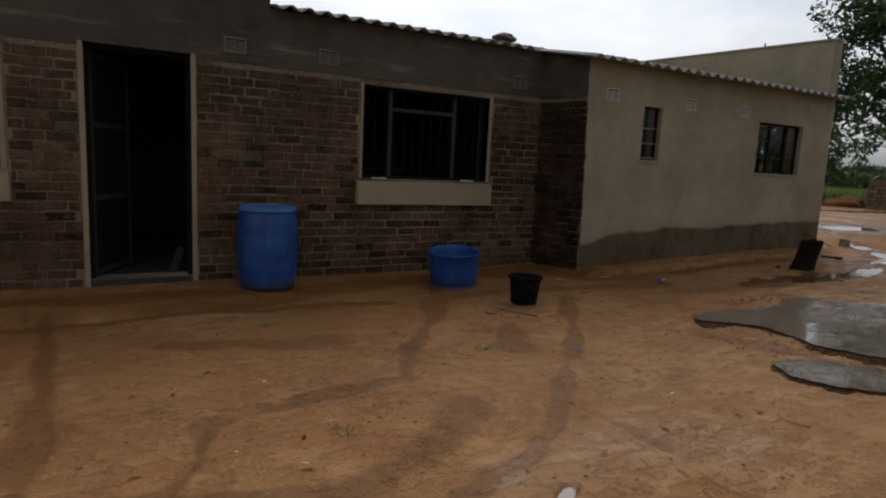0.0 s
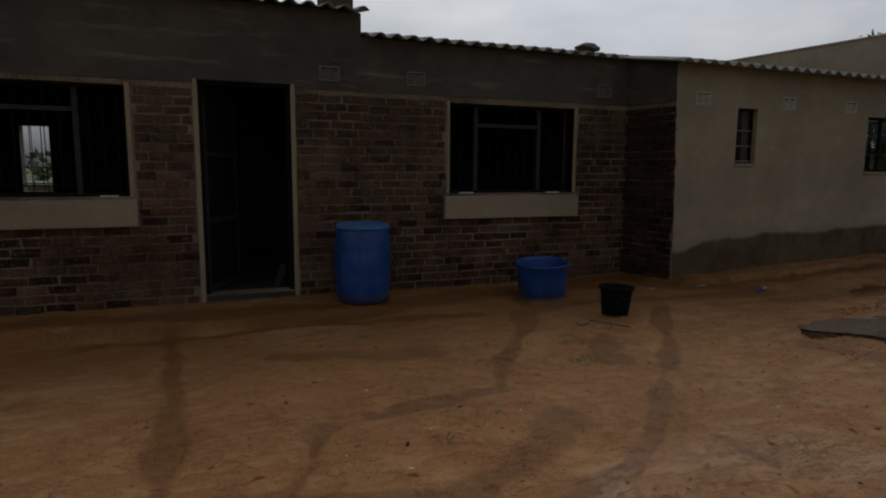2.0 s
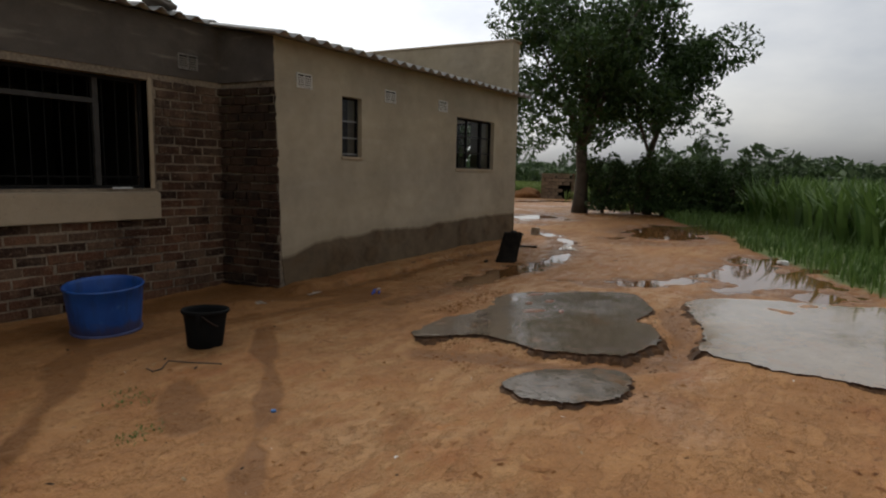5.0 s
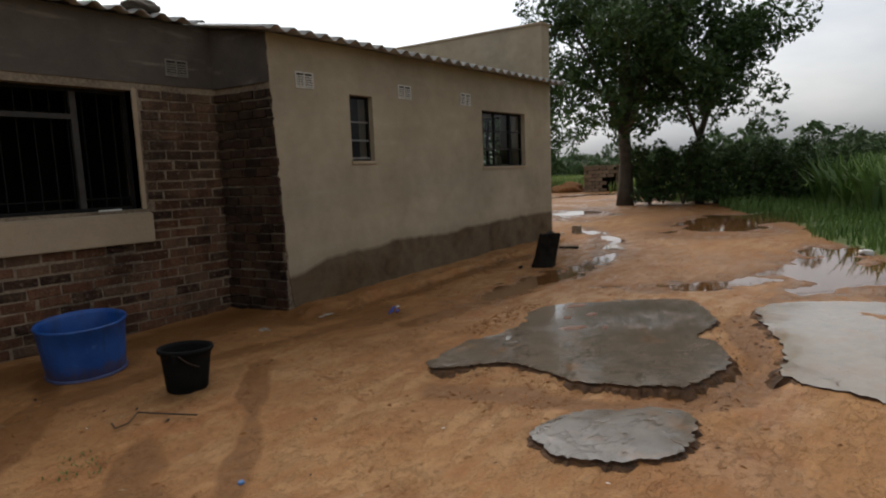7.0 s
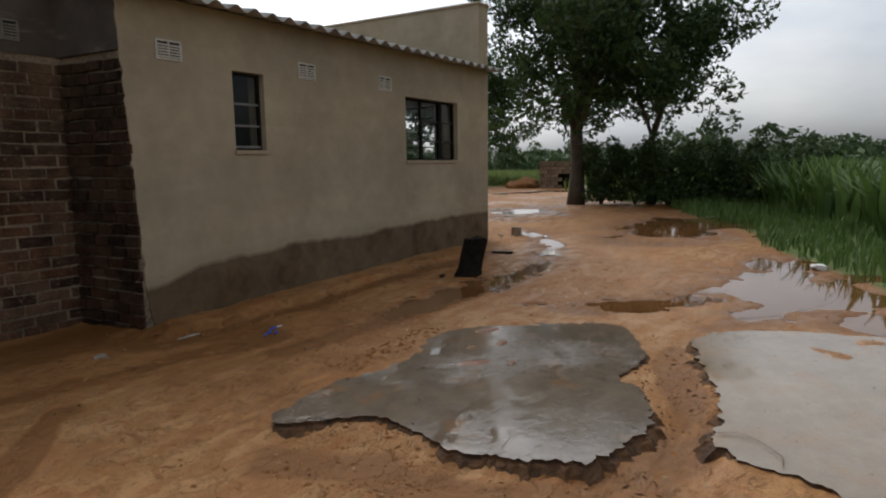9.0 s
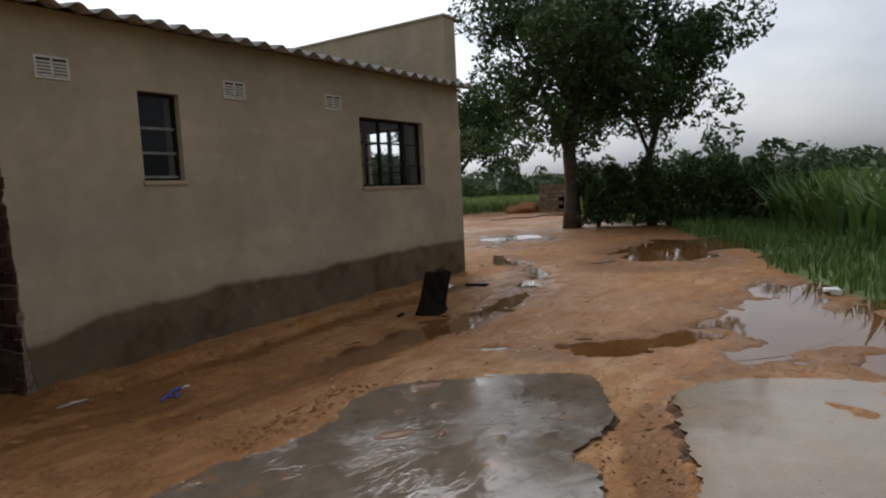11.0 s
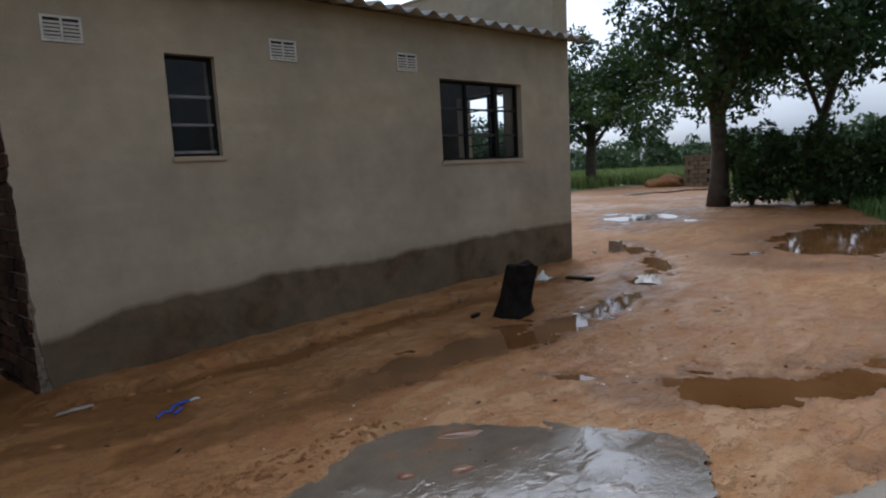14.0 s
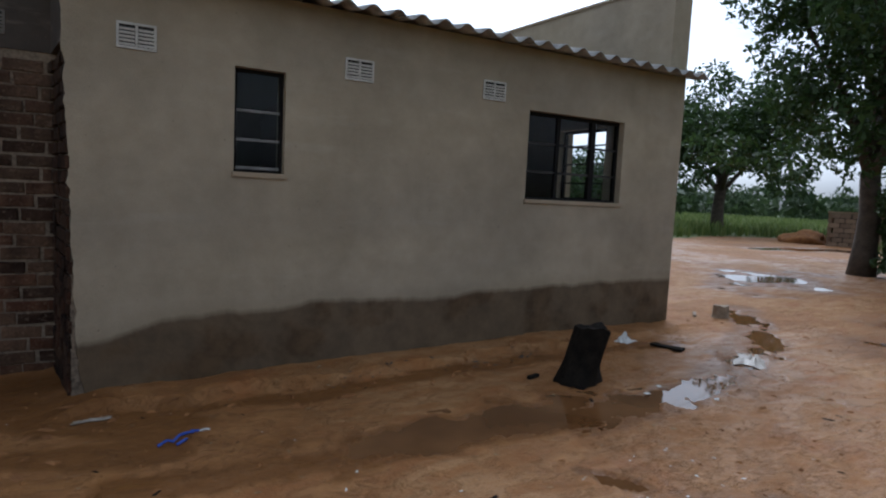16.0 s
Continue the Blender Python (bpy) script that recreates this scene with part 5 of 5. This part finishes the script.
lying("paper_scrap", 3.88, -0.36, 20, crumpled(0.17, 0.12, 0.07, 1), M_PAPER, "crumpled white plastic bag by the stump", "plastic bag", 0.004)
lying("plastic_sheet", 4.42, -1.15, 30, crumpled(0.42, 0.2, 0.03, 4, 10), M_FILM, "muddy crumpled clear plastic sheet", "plastic sheet", 0.006)
lying("plastic_sheet", 0.02, -0.36, 8, crumpled(0.17, 0.04, 0.008, 6), M_FILM, "pale strip of plastic pressed into the soil", "plastic strip", 0.006)
lying("paper_scrap", -0.55, -0.25, 70, crumpled(0.10, 0.07, 0.015, 8), M_FILM, "pale flat scrap on the soil", "scrap", 0.004)
for i in range(11):
    a, r = i * 2.4, 0.03 + 0.017 * i
    x, y = 3.28 + r * math.cos(a) * 1.3, -1.42 + r * math.sin(a)
    lying("paper_scrap", x, y, i * 40, crumpled(0.035, 0.028, 0.008, i, 3), M_PAPER, "tiny torn white scrap on wet soil", "scrap", 0.006, "torn white scraps")
string = thing("plastic_strip", "tangled blue woven plastic strip on the soil", "plastic strip", at=pose(0.40, -0.80, gz(0.40, -0.80) + 0.008))
part("strip", tube([(-0.10, -0.06, 0.0), (-0.06, -0.035, 0.012), (-0.03, -0.04, 0.004), (0.0, 0.0, 0.015), (0.03, 0.035, 0.008), (0.07, 0.03, 0.014), (0.06, 0.06, 0.006), (0.10, 0.05, 0.004)], 0.008, 5), M_STRING, string)
part("strip", tube([(-0.02, -0.075, 0.0), (0.015, -0.06, 0.01), (0.03, -0.03, 0.004)], 0.008, 5), M_STRING, string)
part("frayed_end", tube([(0.10, 0.05, 0.004), (0.13, 0.045, 0.012), (0.15, 0.05, 0.002)], 0.006, 5), M_PAPER, string, "white frayed end")
wire_pts = [(-2.10, -1.12), (-2.13, -1.24), (-2.05, -1.20), (-1.97, -1.14), (-1.90, -1.25), (-1.81, -1.47)]
part_wire = part("bent_wire", tube([(x, y, gz(x, y) + 0.012 + 0.012 * (i % 2)) for i, (x, y) in enumerate(wire_pts)], 0.005, 6), M_WIRE)
tagged(part_wire, "bent rusty wire lying near the bucket", "wire")
lying("cap", -2.05, -2.25, 0, lathe([(0.014, 0), (0.015, 0.006), (0.012, 0.01)], 12), M_BLUELID, "small turquoise bottle cap on the sand", "bottle cap", 0.001)


def scatter(name, count, seed, area, size, material, label, category, tall=0.4):
    """Loose bits strewn over the yard, too many to count."""
    rng = random.Random(seed)
    verts, faces = [], []
    xs = [rng.uniform(area[0], area[1]) for _ in range(count)]
    ys = [rng.uniform(area[2], area[3]) for _ in range(count)]
    zs = ground_height(np.array(xs), np.array(ys))
    for x, y, z in zip(xs, ys, zs):
        s = size * rng.uniform(0.4, 1.6) * rng.uniform(0.5, 1.2)
        a, l = rng.uniform(0, math.tau), rng.uniform(0.8, 2.2)
        b = len(verts)
        for u, v, w in ((-l, -0.6, 0), (l, -0.5, 0), (l * 0.8, 0.6, 0), (-l * 0.7, 0.5, 0), (-l * 0.3, 0, tall), (l * 0.4, 0.1, tall * 0.8)):
            u, v = u * rng.uniform(0.7, 1.3), v * rng.uniform(0.7, 1.3)
            verts.append((x + s * (u * math.cos(a) - v * math.sin(a)), y + s * (u * math.sin(a) + v * math.cos(a)), z + s * w))
        faces += [(b, b + 1, b + 5, b + 4), (b + 1, b + 2, b + 5), (b + 2, b + 3, b + 4, b + 5), (b + 3, b, b + 4)]
    me = bpy.data.meshes.new(name)
    me.from_pydata(verts, [], faces)
    me.materials.append(material)
    return tagged(new(name, me), label, category, kind="stuff")


scatter("soil_clods", 900, 3, (-6, 6, -5.2, 0.4), 0.010, M_CLOD, "small clods and crumbs of red soil", "soil", 0.7)
scatter("plant_litter", 420, 5, (-6, 5, -5.0, 0.2), 0.009, M_STRAW, "dry plant bits strewn over the yard", "litter", 0.15)
scatter("dark_litter", 170, 7, (-5.5, 5, -4.8, 0.0), 0.010, M_CHAR, "charred crumbs and dark twigs on the sand", "litter", 0.4)
scatter("pale_litter", 70, 9, (-5, 5, -4.5, -0.2), 0.007, M_PAPER, "tiny pale scraps strewn on the sand", "litter", 0.2)
scatter("soil_crust", 60, 13, (-1.3, 0.1, -1.0, -0.15), 0.03, M_CLOD, "flat broken flakes of pale soil crust", "soil", 0.12)
scatter("soil_crust", 40, 15, (-3.2, -1.6, -3.9, -3.0), 0.024, M_CLOD, "flat broken flakes of soil crust", "soil", 0.12)
scatter("soil_crust", 70, 16, (0.0, 4.6, -0.6, -0.2), 0.018, M_CLOD, "crumbled lumps along the soil bank", "soil", 0.5)
scatter("bark_litter", 34, 17, (1.3, 2.9, -0.44, -0.22), 0.016, M_BARK, "dark bark crumbs in the soil bank", "litter", 0.35)
scatter("bark_litter", 16, 18, (2.5, 3.1, -1.35, -1.05), 0.010, M_CHAR, "charred crumbs at the foot of the stump", "litter", 0.4)
scatter("soil_crumbs", 170, 21, (0.05, 1.05, -1.98, -1.74), 0.010, M_CLOD, "crumbled soil ridge along the old slab", "soil", 0.8)
scatter("soil_crumbs", 260, 22, (-0.9, -0.1, -3.05, -2.3), 0.008, M_CLOD, "soil crumbs beside the broken slab", "soil", 0.7)
scatter("soil_crust", 45, 23, (-1.1, -0.4, -1.65, -1.2), 0.02, M_CLOD, "flat flakes of pale soil crust", "soil", 0.12)
scatter("soil_crust", 30, 24, (-1.2, -0.5, -2.3, -1.7), 0.018, M_CLOD, "flat flakes of soil crust", "soil", 0.12)
scatter("pale_litter", 18, 26, (1.9, 2.7, -2.35, -1.95), 0.008, M_PAPER, "small white scraps beyond the old slab", "litter", 0.3)
scatter("slab_litter", 45, 25, (-0.2, 1.4, -3.3, -2.1), 0.006, M_CHAR, "dark leaf bits on the wet slab", "litter", 1.2)
lying("plastic_scrap", 4.68, -3.95, 20, rough_bar(0.2, 0.09, 0.04, 6), M_PAPER, "white plastic scrap lying by the puddle", "scrap", 0.0)
scatter("rubble", 380, 11, (-0.75, 1.7, -3.75, -3.2), 0.006, M_RIM, "crumbled bits along the broken slab edge", "rubble", 0.8)


# ---- plants ----
def blades(name, spots, h0, h1, width, material, label, category, seed, lean=0.35):
    """Grass or crop leaves: bent tapering blades."""
    rng = random.Random(seed)
    verts, faces = [], []
    for x, y, z in spots:
        for _ in range(rng.randint(3, 5)):
            h, a = rng.uniform(h0, h1), rng.uniform(0, math.tau)
            w, l = width * rng.uniform(0.6, 1.3), lean * rng.uniform(0.3, 1.4)
            ox, oy = rng.uniform(-0.06, 0.06), rng.uniform(-0.06, 0.06)
            b, ca, sa = len(verts), math.cos(a), math.sin(a)
            for f, k in ((0, 0.7), (0.55, 1.0), (1.0, 0.08)):
                d = l * h * f * f
                for s in (-1, 1):
                    verts.append((x + ox + ca * d - sa * s * w * k, y + oy + sa * d + ca * s * w * k, z + h * f * (1 - 0.25 * l * f)))
            faces += [(b, b + 1, b + 3, b + 2), (b + 2, b + 3, b + 5, b + 4)]
    me = bpy.data.meshes.new(name)
    me.from_pydata(verts, [], faces)
    me.materials.append(material)
    return tagged(new(name, me), label, category, kind="stuff")


def spots_in(area, count, seed, keep):
    rng = np.random.RandomState(seed)
    x, y = rng.uniform(area[0], area[1], count), rng.uniform(area[2], area[3], count)
    ok = keep(x, y)
    x, y = x[ok], y[ok]
    return np.column_stack((x, y, ground_height(x, y))).tolist()


blades("meadow_grass", spots_in((12, 48, -2, 44), 26000, 1, lambda x, y: (grass_amount(x, y) > 0.5) & (x + y < 78)), 0.25, 0.6, 0.022, M_GRASS, "tall green meadow grass beyond the yard", "grass", 1)
blades("low_grass", spots_in((2.2, 18, -12, 1.2), 11000, 2, lambda x, y: grass_amount(x, y) > 0.4), 0.08, 0.30, 0.010, M_CROP, "low green grass at the edge of the yard", "grass", 2)
blades("crop_plants", spots_in((4.2, 20, -14, -2.6), 3400, 3, lambda x, y: (y < -4.6 - 0.5 * (6.6 - x)) | ((x > 12.6) & (y < 0))), 0.55, 1.2, 0.045, M_CROP, "dense green crop growing beside the yard", "crop", 3, 0.5)
for k, (tx, ty) in enumerate(((-2.38, -1.52), (-2.62, -1.96), (-2.55, -1.92), (-3.62, -2.55), (-3.95, -2.75), (-3.9, -0.72))):
    blades("grass_tuft", spots_in((tx - 0.08, tx + 0.08, ty - 0.04, ty + 0.04), 12, 40 + k, lambda x, y: x < 0), 0.008, 0.02, 0.003, M_CROP, "flattened green grass tuft on the sand", "grass", 60 + k, 0.9)
blades("grass_tuft", spots_in((-2.48, -2.34, -1.5, -1.34), 9, 4, lambda x, y: x < 0), 0.012, 0.03, 0.003, M_CROP, "small trampled grass tuft in the sand", "grass", 4, 0.9)


def leaf_cloud(centres, count, size, seed, verts, faces):
    """Leaves strewn through overlapping uneven clumps."""
    rng = np.random.RandomState(seed)
    c = np.array(centres)
    weight = c[:, 3] ** 2
    pick = rng.choice(len(c), count, p=weight / weight.sum())
    d = rng.normal(size=(count, 3))
    d /= np.linalg.norm(d, axis=1)[:, None]
    r = c[pick, 3] * rng.uniform(0.45, 1.05, count) ** 0.6
    p = c[pick, :3] + d * r[:, None] * np.array([1, 1, 0.8])
    u = rng.normal(size=(count, 3))
    u /= np.linalg.norm(u, axis=1)[:, None]
    v = np.cross(u, rng.normal(size=(count, 3)))
    v /= np.linalg.norm(v, axis=1)[:, None]
    s = size * rng.uniform(0.6, 1.4, count)[:, None]
    b = len(verts)
    quad = np.stack((p - u * s, p + v * s * 0.45, p + u * s, p - v * s * 0.45), 1).reshape(-1, 3)
    verts.extend(quad.tolist())
    i = b + 4 * np.arange(count)
    faces.extend(np.column_stack((i, i + 1, i + 2, i + 3)).tolist())


def tree(name, label, x, y, height, spread_r, bole, trunk_r, leaves, leaf, seed, group=""):
    """A tapered, forking trunk with limbs and a crown of leaf clumps with gaps."""
    rng = random.Random(seed)
    t = thing(name, label, "tree", group, at=pose(x, y, gz(x, y) - 0.05))
    bm = bmesh.new()
    bend = [(0, 0, 0)]
    for k in range(1, 6):
        bend.append((rng.uniform(-0.06, 0.06) * k * 0.5, rng.uniform(-0.06, 0.06) * k * 0.5, bole * k / 5 * 1.25))
    tube(bend, [trunk_r * s for s in (1.35, 1.05, 0.95, 0.88, 0.8, 0.6)], 10, bm)
    centres = []
    for k in range(9):
        a = math.tau * k / 9 + rng.uniform(-0.3, 0.3)
        reach = spread_r * rng.uniform(0.45, 0.95)
        top = bole + (height - bole) * rng.uniform(0.15, 0.85)
        s = Vector(bend[3 + k % 3])
        e = Vector((math.cos(a) * reach, math.sin(a) * reach, top))
        m1 = s.lerp(e, 0.4) + Vector((0, 0, 0.25))
        m2 = s.lerp(e, 0.75) + Vector((rng.uniform(-0.2, 0.2), rng.uniform(-0.2, 0.2), 0.15))
        tube([s, m1, m2, e], [trunk_r * 0.5, trunk_r * 0.34, trunk_r * 0.2, trunk_r * 0.06], 7, bm)
        for q in (m1.lerp(m2, 0.6), m2, e, e.lerp(m2, -0.25)):
            centres.append((q.x + rng.uniform(-0.3, 0.3), q.y + rng.uniform(-0.3, 0.3), q.z + rng.uniform(-0.2, 0.35), spread_r * rng.uniform(0.16, 0.34)))
    for k in range(14):
        a, rr = rng.uniform(0, math.tau), spread_r * math.sqrt(rng.uniform(0, 0.75))
        zz = bole + (height - bole) * rng.uniform(0.12, 0.95) * (1 - 0.35 * rr / spread_r)
        centres.append((rr * math.cos(a), rr * math.sin(a), zz, spread_r * rng.uniform(0.18, 0.36)))
    for k in range(12):
        a = math.tau * k / 12 + rng.uniform(-0.2, 0.2)
        rr = spread_r * rng.uniform(0.55, 1.0)
        centres.append((rr * math.cos(a), rr * math.sin(a), bole + rng.uniform(-0.25, 0.5), spread_r * rng.uniform(0.12, 0.22)))
    part("trunk", bm, M_BARK, t, smooth=True)
    verts, faces = [], []
    leaf_cloud(centres, leaves, leaf, seed, verts, faces)
    me = bpy.data.meshes.new("crown")
    me.from_pydata(verts, [], faces)
    me.materials.append(M_LEAF)
    crown = new("crown", me)
    crown.parent = t
    return t


tree("tree", "broad dark-leaved tree at the edge of the yard", 11.35, 1.5, 6.3, 2.8, 2.2, 0.17, 24000, 0.07, 4)
tree("tree", "slender dark-leaved tree growing out of the hedge", 12.0, -0.1, 5.4, 2.1, 2.1, 0.09, 13000, 0.065, 9)
tree("tree", "low bushy tree behind the house", 18.5, 16.0, 3.0, 3.6, 0.7, 0.16, 9000, 0.11, 21)
tree("tree", "rounded tree standing in the meadow", 22.0, 12.2, 7.6, 3.4, 2.2, 0.24, 12000, 0.12, 14)


def shrub(label, x, y, r, h, leaves, seed):
    rng = random.Random(seed)
    t = thing("shrub", label, "shrub", "hedge at the yard's edge", at=pose(x, y, gz(x, y)))
    bm = bmesh.new()
    centres = []
    for k in range(7):
        a = math.tau * k / 7 + rng.uniform(-0.3, 0.3)
        e = Vector((math.cos(a) * r * 0.75, math.sin(a) * r * 0.75, h * rng.uniform(0.6, 0.95)))
        tube([(0, 0, -0.05), e * 0.5 + Vector((0, 0, 0.1)), e], [0.025, 0.018, 0.006], 6, bm)
        for f in (0.35, 0.6, 0.85, 1.0):
            centres.append((e.x * f + rng.uniform(-0.1, 0.1), e.y * f + rng.uniform(-0.1, 0.1), e.z * f, r * rng.uniform(0.25, 0.42)))
        centres.append((math.cos(a) * r * 0.7, math.sin(a) * r * 0.7, 0.22, r * 0.32))
    part("stem", bm, M_BARK, t)
    verts, faces = [], []
    leaf_cloud(centres, leaves, 0.05, seed, verts, faces)
    me = bpy.data.meshes.new("foliage")
    me.from_pydata(verts, [], faces)
    me.materials.append(M_SHRUB)
    ob = new("foliage", me)
    ob.parent = t
    return t


for i in range(6):
    f = i / 5
    shrub("dense dark-green hedge shrub at the yard's edge", 11.55 + 1.0 * f + 0.1 * (i % 2), 0.95 - 3.6 * f, 0.62, 1.45 + 0.25 * math.sin(i * 2.1), 3800, 50 + i)

# distant woods all round the horizon
rngw = random.Random(5)
verts, faces, centres = [], [], []
for i in range(640):
    a = rngw.uniform(-0.55, 1.5) if i % 5 else rngw.uniform(0, math.tau)
    d = rngw.uniform(55, 92)
    r = rngw.uniform(0.9, 2.2)
    centres.append((d * math.cos(a), d * math.sin(a), 0.2 + rngw.uniform(0.3, 1.0) * (3.4 if rngw.random() < 0.25 else 1.6), r))
leaf_cloud(centres, 30000, 0.5, 8, verts, faces)
leaf_cloud(centres, 75000, 0.2, 9, verts, faces)
me = bpy.data.meshes.new("distant_woods")
me.from_pydata(verts, [], faces)
me.materials.append(M_WOODS)
tagged(new("distant_woods", me), "low line of bush and trees on the horizon", "woods", kind="stuff")

# ---- mud-brick oven and soil heap at the far side of the yard ----
oven = thing("brick_oven", "low burnt mud-brick kiln with a dark mouth", "kiln", at=pose(20.4, 6.15, gz(20.4, 6.15) - 0.02, 0, 0, -65))
rngb = random.Random(3)
brick_bm = box(-0.5, 0.5, -0.5, 0.5, -0.5, 0.5, 0.06)
oven_brick = mesh_of("brick", brick_bm, M_MUDBRICK)
for face_y, cols in ((-0.45, 4), (0.45, 4)):
    for row in range(7):
        for c in range(cols):
            x = -0.55 + 0.29 * c + (0.12 if row % 2 else 0)
            if face_y < 0 and 0.05 < x < 0.45 and row < 4:
                continue
            ob = new("brick", oven_brick)
            ob.parent = oven
            ob.matrix_basis = pose(x + rngb.uniform(-0.01, 0.01), face_y, 0.08 + row * 0.148, 0, 0, rngb.uniform(-3, 3)) @ Matrix.Diagonal((0.27, 0.13, 0.135, 1))
for side in (-0.66, 0.62):
    for row in range(7):
        for c in range(3):
            ob = new("brick", oven_brick)
            ob.parent = oven
            ob.matrix_basis = pose(side, -0.27 + 0.29 * c, 0.08 + row * 0.148, 0, 0, 90 + rngb.uniform(-3, 3)) @ Matrix.Diagonal((0.27, 0.13, 0.135, 1))
part("core", box(-0.58, 0.55, 0.1, 0.38, 0, 1.0), M_DARK, oven, "near-black block painted as the shade inside")
part("top_slab", box(-0.74, 0.70, -0.52, 0.52, 1.045, 1.10, 0.01), M_MUDBRICK, oven)
bm = bmesh.new()
bmesh.ops.create_icosphere(bm, subdivisions=4, radius=1.0)
for v in bm.verts:
    k = 1 + 0.3 * noise.noise(v.co * 1.5) + 0.1 * noise.noise(v.co * 6)
    v.co = Vector((v.co.x * 0.85 * k, v.co.y * 0.7 * k, v.co.z * 0.42 * k))
tagged(part("soil_mound", bm, M_CLOD, smooth=True, m=pose(20.3, 7.6, 0.2)), "low heap of dug brown soil by the kiln", "soil heap")
# low wall seen through the rooms
part_wall = thing("yard_wall", "low brick yard wall with a whitewashed top behind the house", "wall", "", "structure")
part("wall_body", box(-16, -6, 9.0, 9.2, -0.4, 0.86), M_MUDBRICK, part_wall)
part("wall_top", box(-16, -6, 8.97, 9.23, 0.86, 0.93, 0.01), M_PAPER, part_wall, "whitewashed coping")

# ---- bricks of the front wall and its return ----
COURSE, LONG, JOINT = 0.0853, 0.232, 0.014
rngk = random.Random(17)


def brick_mesh(seed, material):
    """A unit brick face, chamfered and slightly chipped, 1 wide and 1 high."""
    bm = bmesh.new()
    r = random.Random(seed)
    j = lambda a: r.uniform(-a, a)
    outer = [bm.verts.new((sx * 0.5, 0.02, sz * 0.5)) for sx, sz in ((-1, -1), (1, -1), (1, 1), (-1, 1))]
    edge = [bm.verts.new((sx * (0.495 + j(0.02)), 0.005, sz * (0.49 + j(0.055)))) for sx, sz in ((-1, -1), (1, -1), (1, 1), (-1, 1))]
    front = [bm.verts.new((sx * (0.468 + j(0.022)), j(0.0035), sz * (0.41 + j(0.06)))) for sx, sz in ((-1, -1), (1, -1), (1, 1), (-1, 1))]
    for a, b in ((outer, edge), (edge, front)):
        for i in range(4):
            bm.faces.new((a[i], a[(i + 1) % 4], b[(i + 1) % 4], b[i]))
    bm.faces.new(front)
    return mesh_of("brick", bm, material)


BRICKS = [brick_mesh(s, M_BRICK) for s in range(12)]
RETURN_BRICKS = [brick_mesh(s + 40, M_SHADEBRICK) for s in range(12)]


def lay(parent, u0, u1, z0, z1, holes, place, single, kinds=BRICKS, long=LONG, uneven=1.0):
    """Stretcher courses between u0 and u1, cut at holes. place: pose of a brick by (u, z); single: which bricks are objects of their own."""
    loose_v, loose_f = [], []
    row, z = 0, z0
    while z + COURSE * 0.6 < z1:
        h = min(COURSE, z1 - z)
        solid, at = [], u0
        for a, b in sorted((h0, h1) for h0, h1, w0, w1 in holes if w0 < z + h - 0.01 and w1 > z + 0.01):
            if a > at:
                solid.append((at, a))
            at = max(at, b)
        if at < u1:
            solid.append((at, u1))
        start = u0 - (long / 2 if row % 2 else 0) - 0.03 * (row % 3)
        for a, b in solid:
            k = math.floor((a - start) / long)
            while start + k * long < b:
                c, d = max(a, start + k * long), min(b, start + (k + 1) * long)
                k += 1
                if d - c < 0.045:
                    continue
                u, zc = (c + d) / 2 + rngk.uniform(-0.004, 0.004), z + h / 2 + rngk.uniform(-0.0035, 0.0035) + 0.005 * noise.noise((c * 1.1, row * 0.37, 0))
                m = place(u, zc) @ pose(0, rngk.uniform(-0.0045 * uneven, 0.0008), 0, 0, rngk.uniform(-1.7, 1.7), 0) @ Matrix.Diagonal((d - c - JOINT * rngk.uniform(0.3, 1.6), 1, h - JOINT * rngk.uniform(0.4, 1.5), 1))
                me = kinds[rngk.randrange(12)]
                if single(u):
                    ob = new("brick", me)
                    ob.parent = parent
                    ob.matrix_basis = m
                else:
                    n = len(loose_v)
                    loose_v += [tuple(m @ v.co) for v in me.vertices]
                    loose_f += [tuple(n + i for i in q.vertices) for q in me.polygons]
        z += COURSE
        row += 1
    if loose_v:
        me = bpy.data.meshes.new("brickwork")
        me.from_pydata(loose_v, [], loose_f)
        me.materials.append(M_BRICK)
        ob = new("brickwork", me)
        ob.parent = parent
        tagged(ob, "farther courses of the same brickwork", kind="stuff")


around = [(DOOR[0] - 0.05, DOOR[1] + 0.05, -1, 3)]
for w in (WIN_A, WIN_B):
    around += [(w[0] - 0.048, w[1] + 0.056, w[2] - 0.01, w[3] + 0.01), (w[0] - 0.07, w[1] + 0.065, 0.69, w[2])]
lay(wall_brick, -9.3, -0.20, -0.16, BAND_Z, around, lambda u, z: pose(u, FACE_B, z), lambda u: u > -4.25)
turn = math.degrees(math.atan2(FACE_B, skew(FACE_B) - skew(0)))
lay(wall_return, 0.0, math.hypot(FACE_B, 0.12), -0.16, BAND_Z, [], lambda u, z: pose(skew(FACE_B) - (skew(FACE_B) - skew(0)) * u / math.hypot(FACE_B, 0.12), FACE_B * (1 - u / math.hypot(FACE_B, 0.12)), z, 0, 0, turn + 180), lambda u: True, RETURN_BRICKS, 0.168, 2.6)
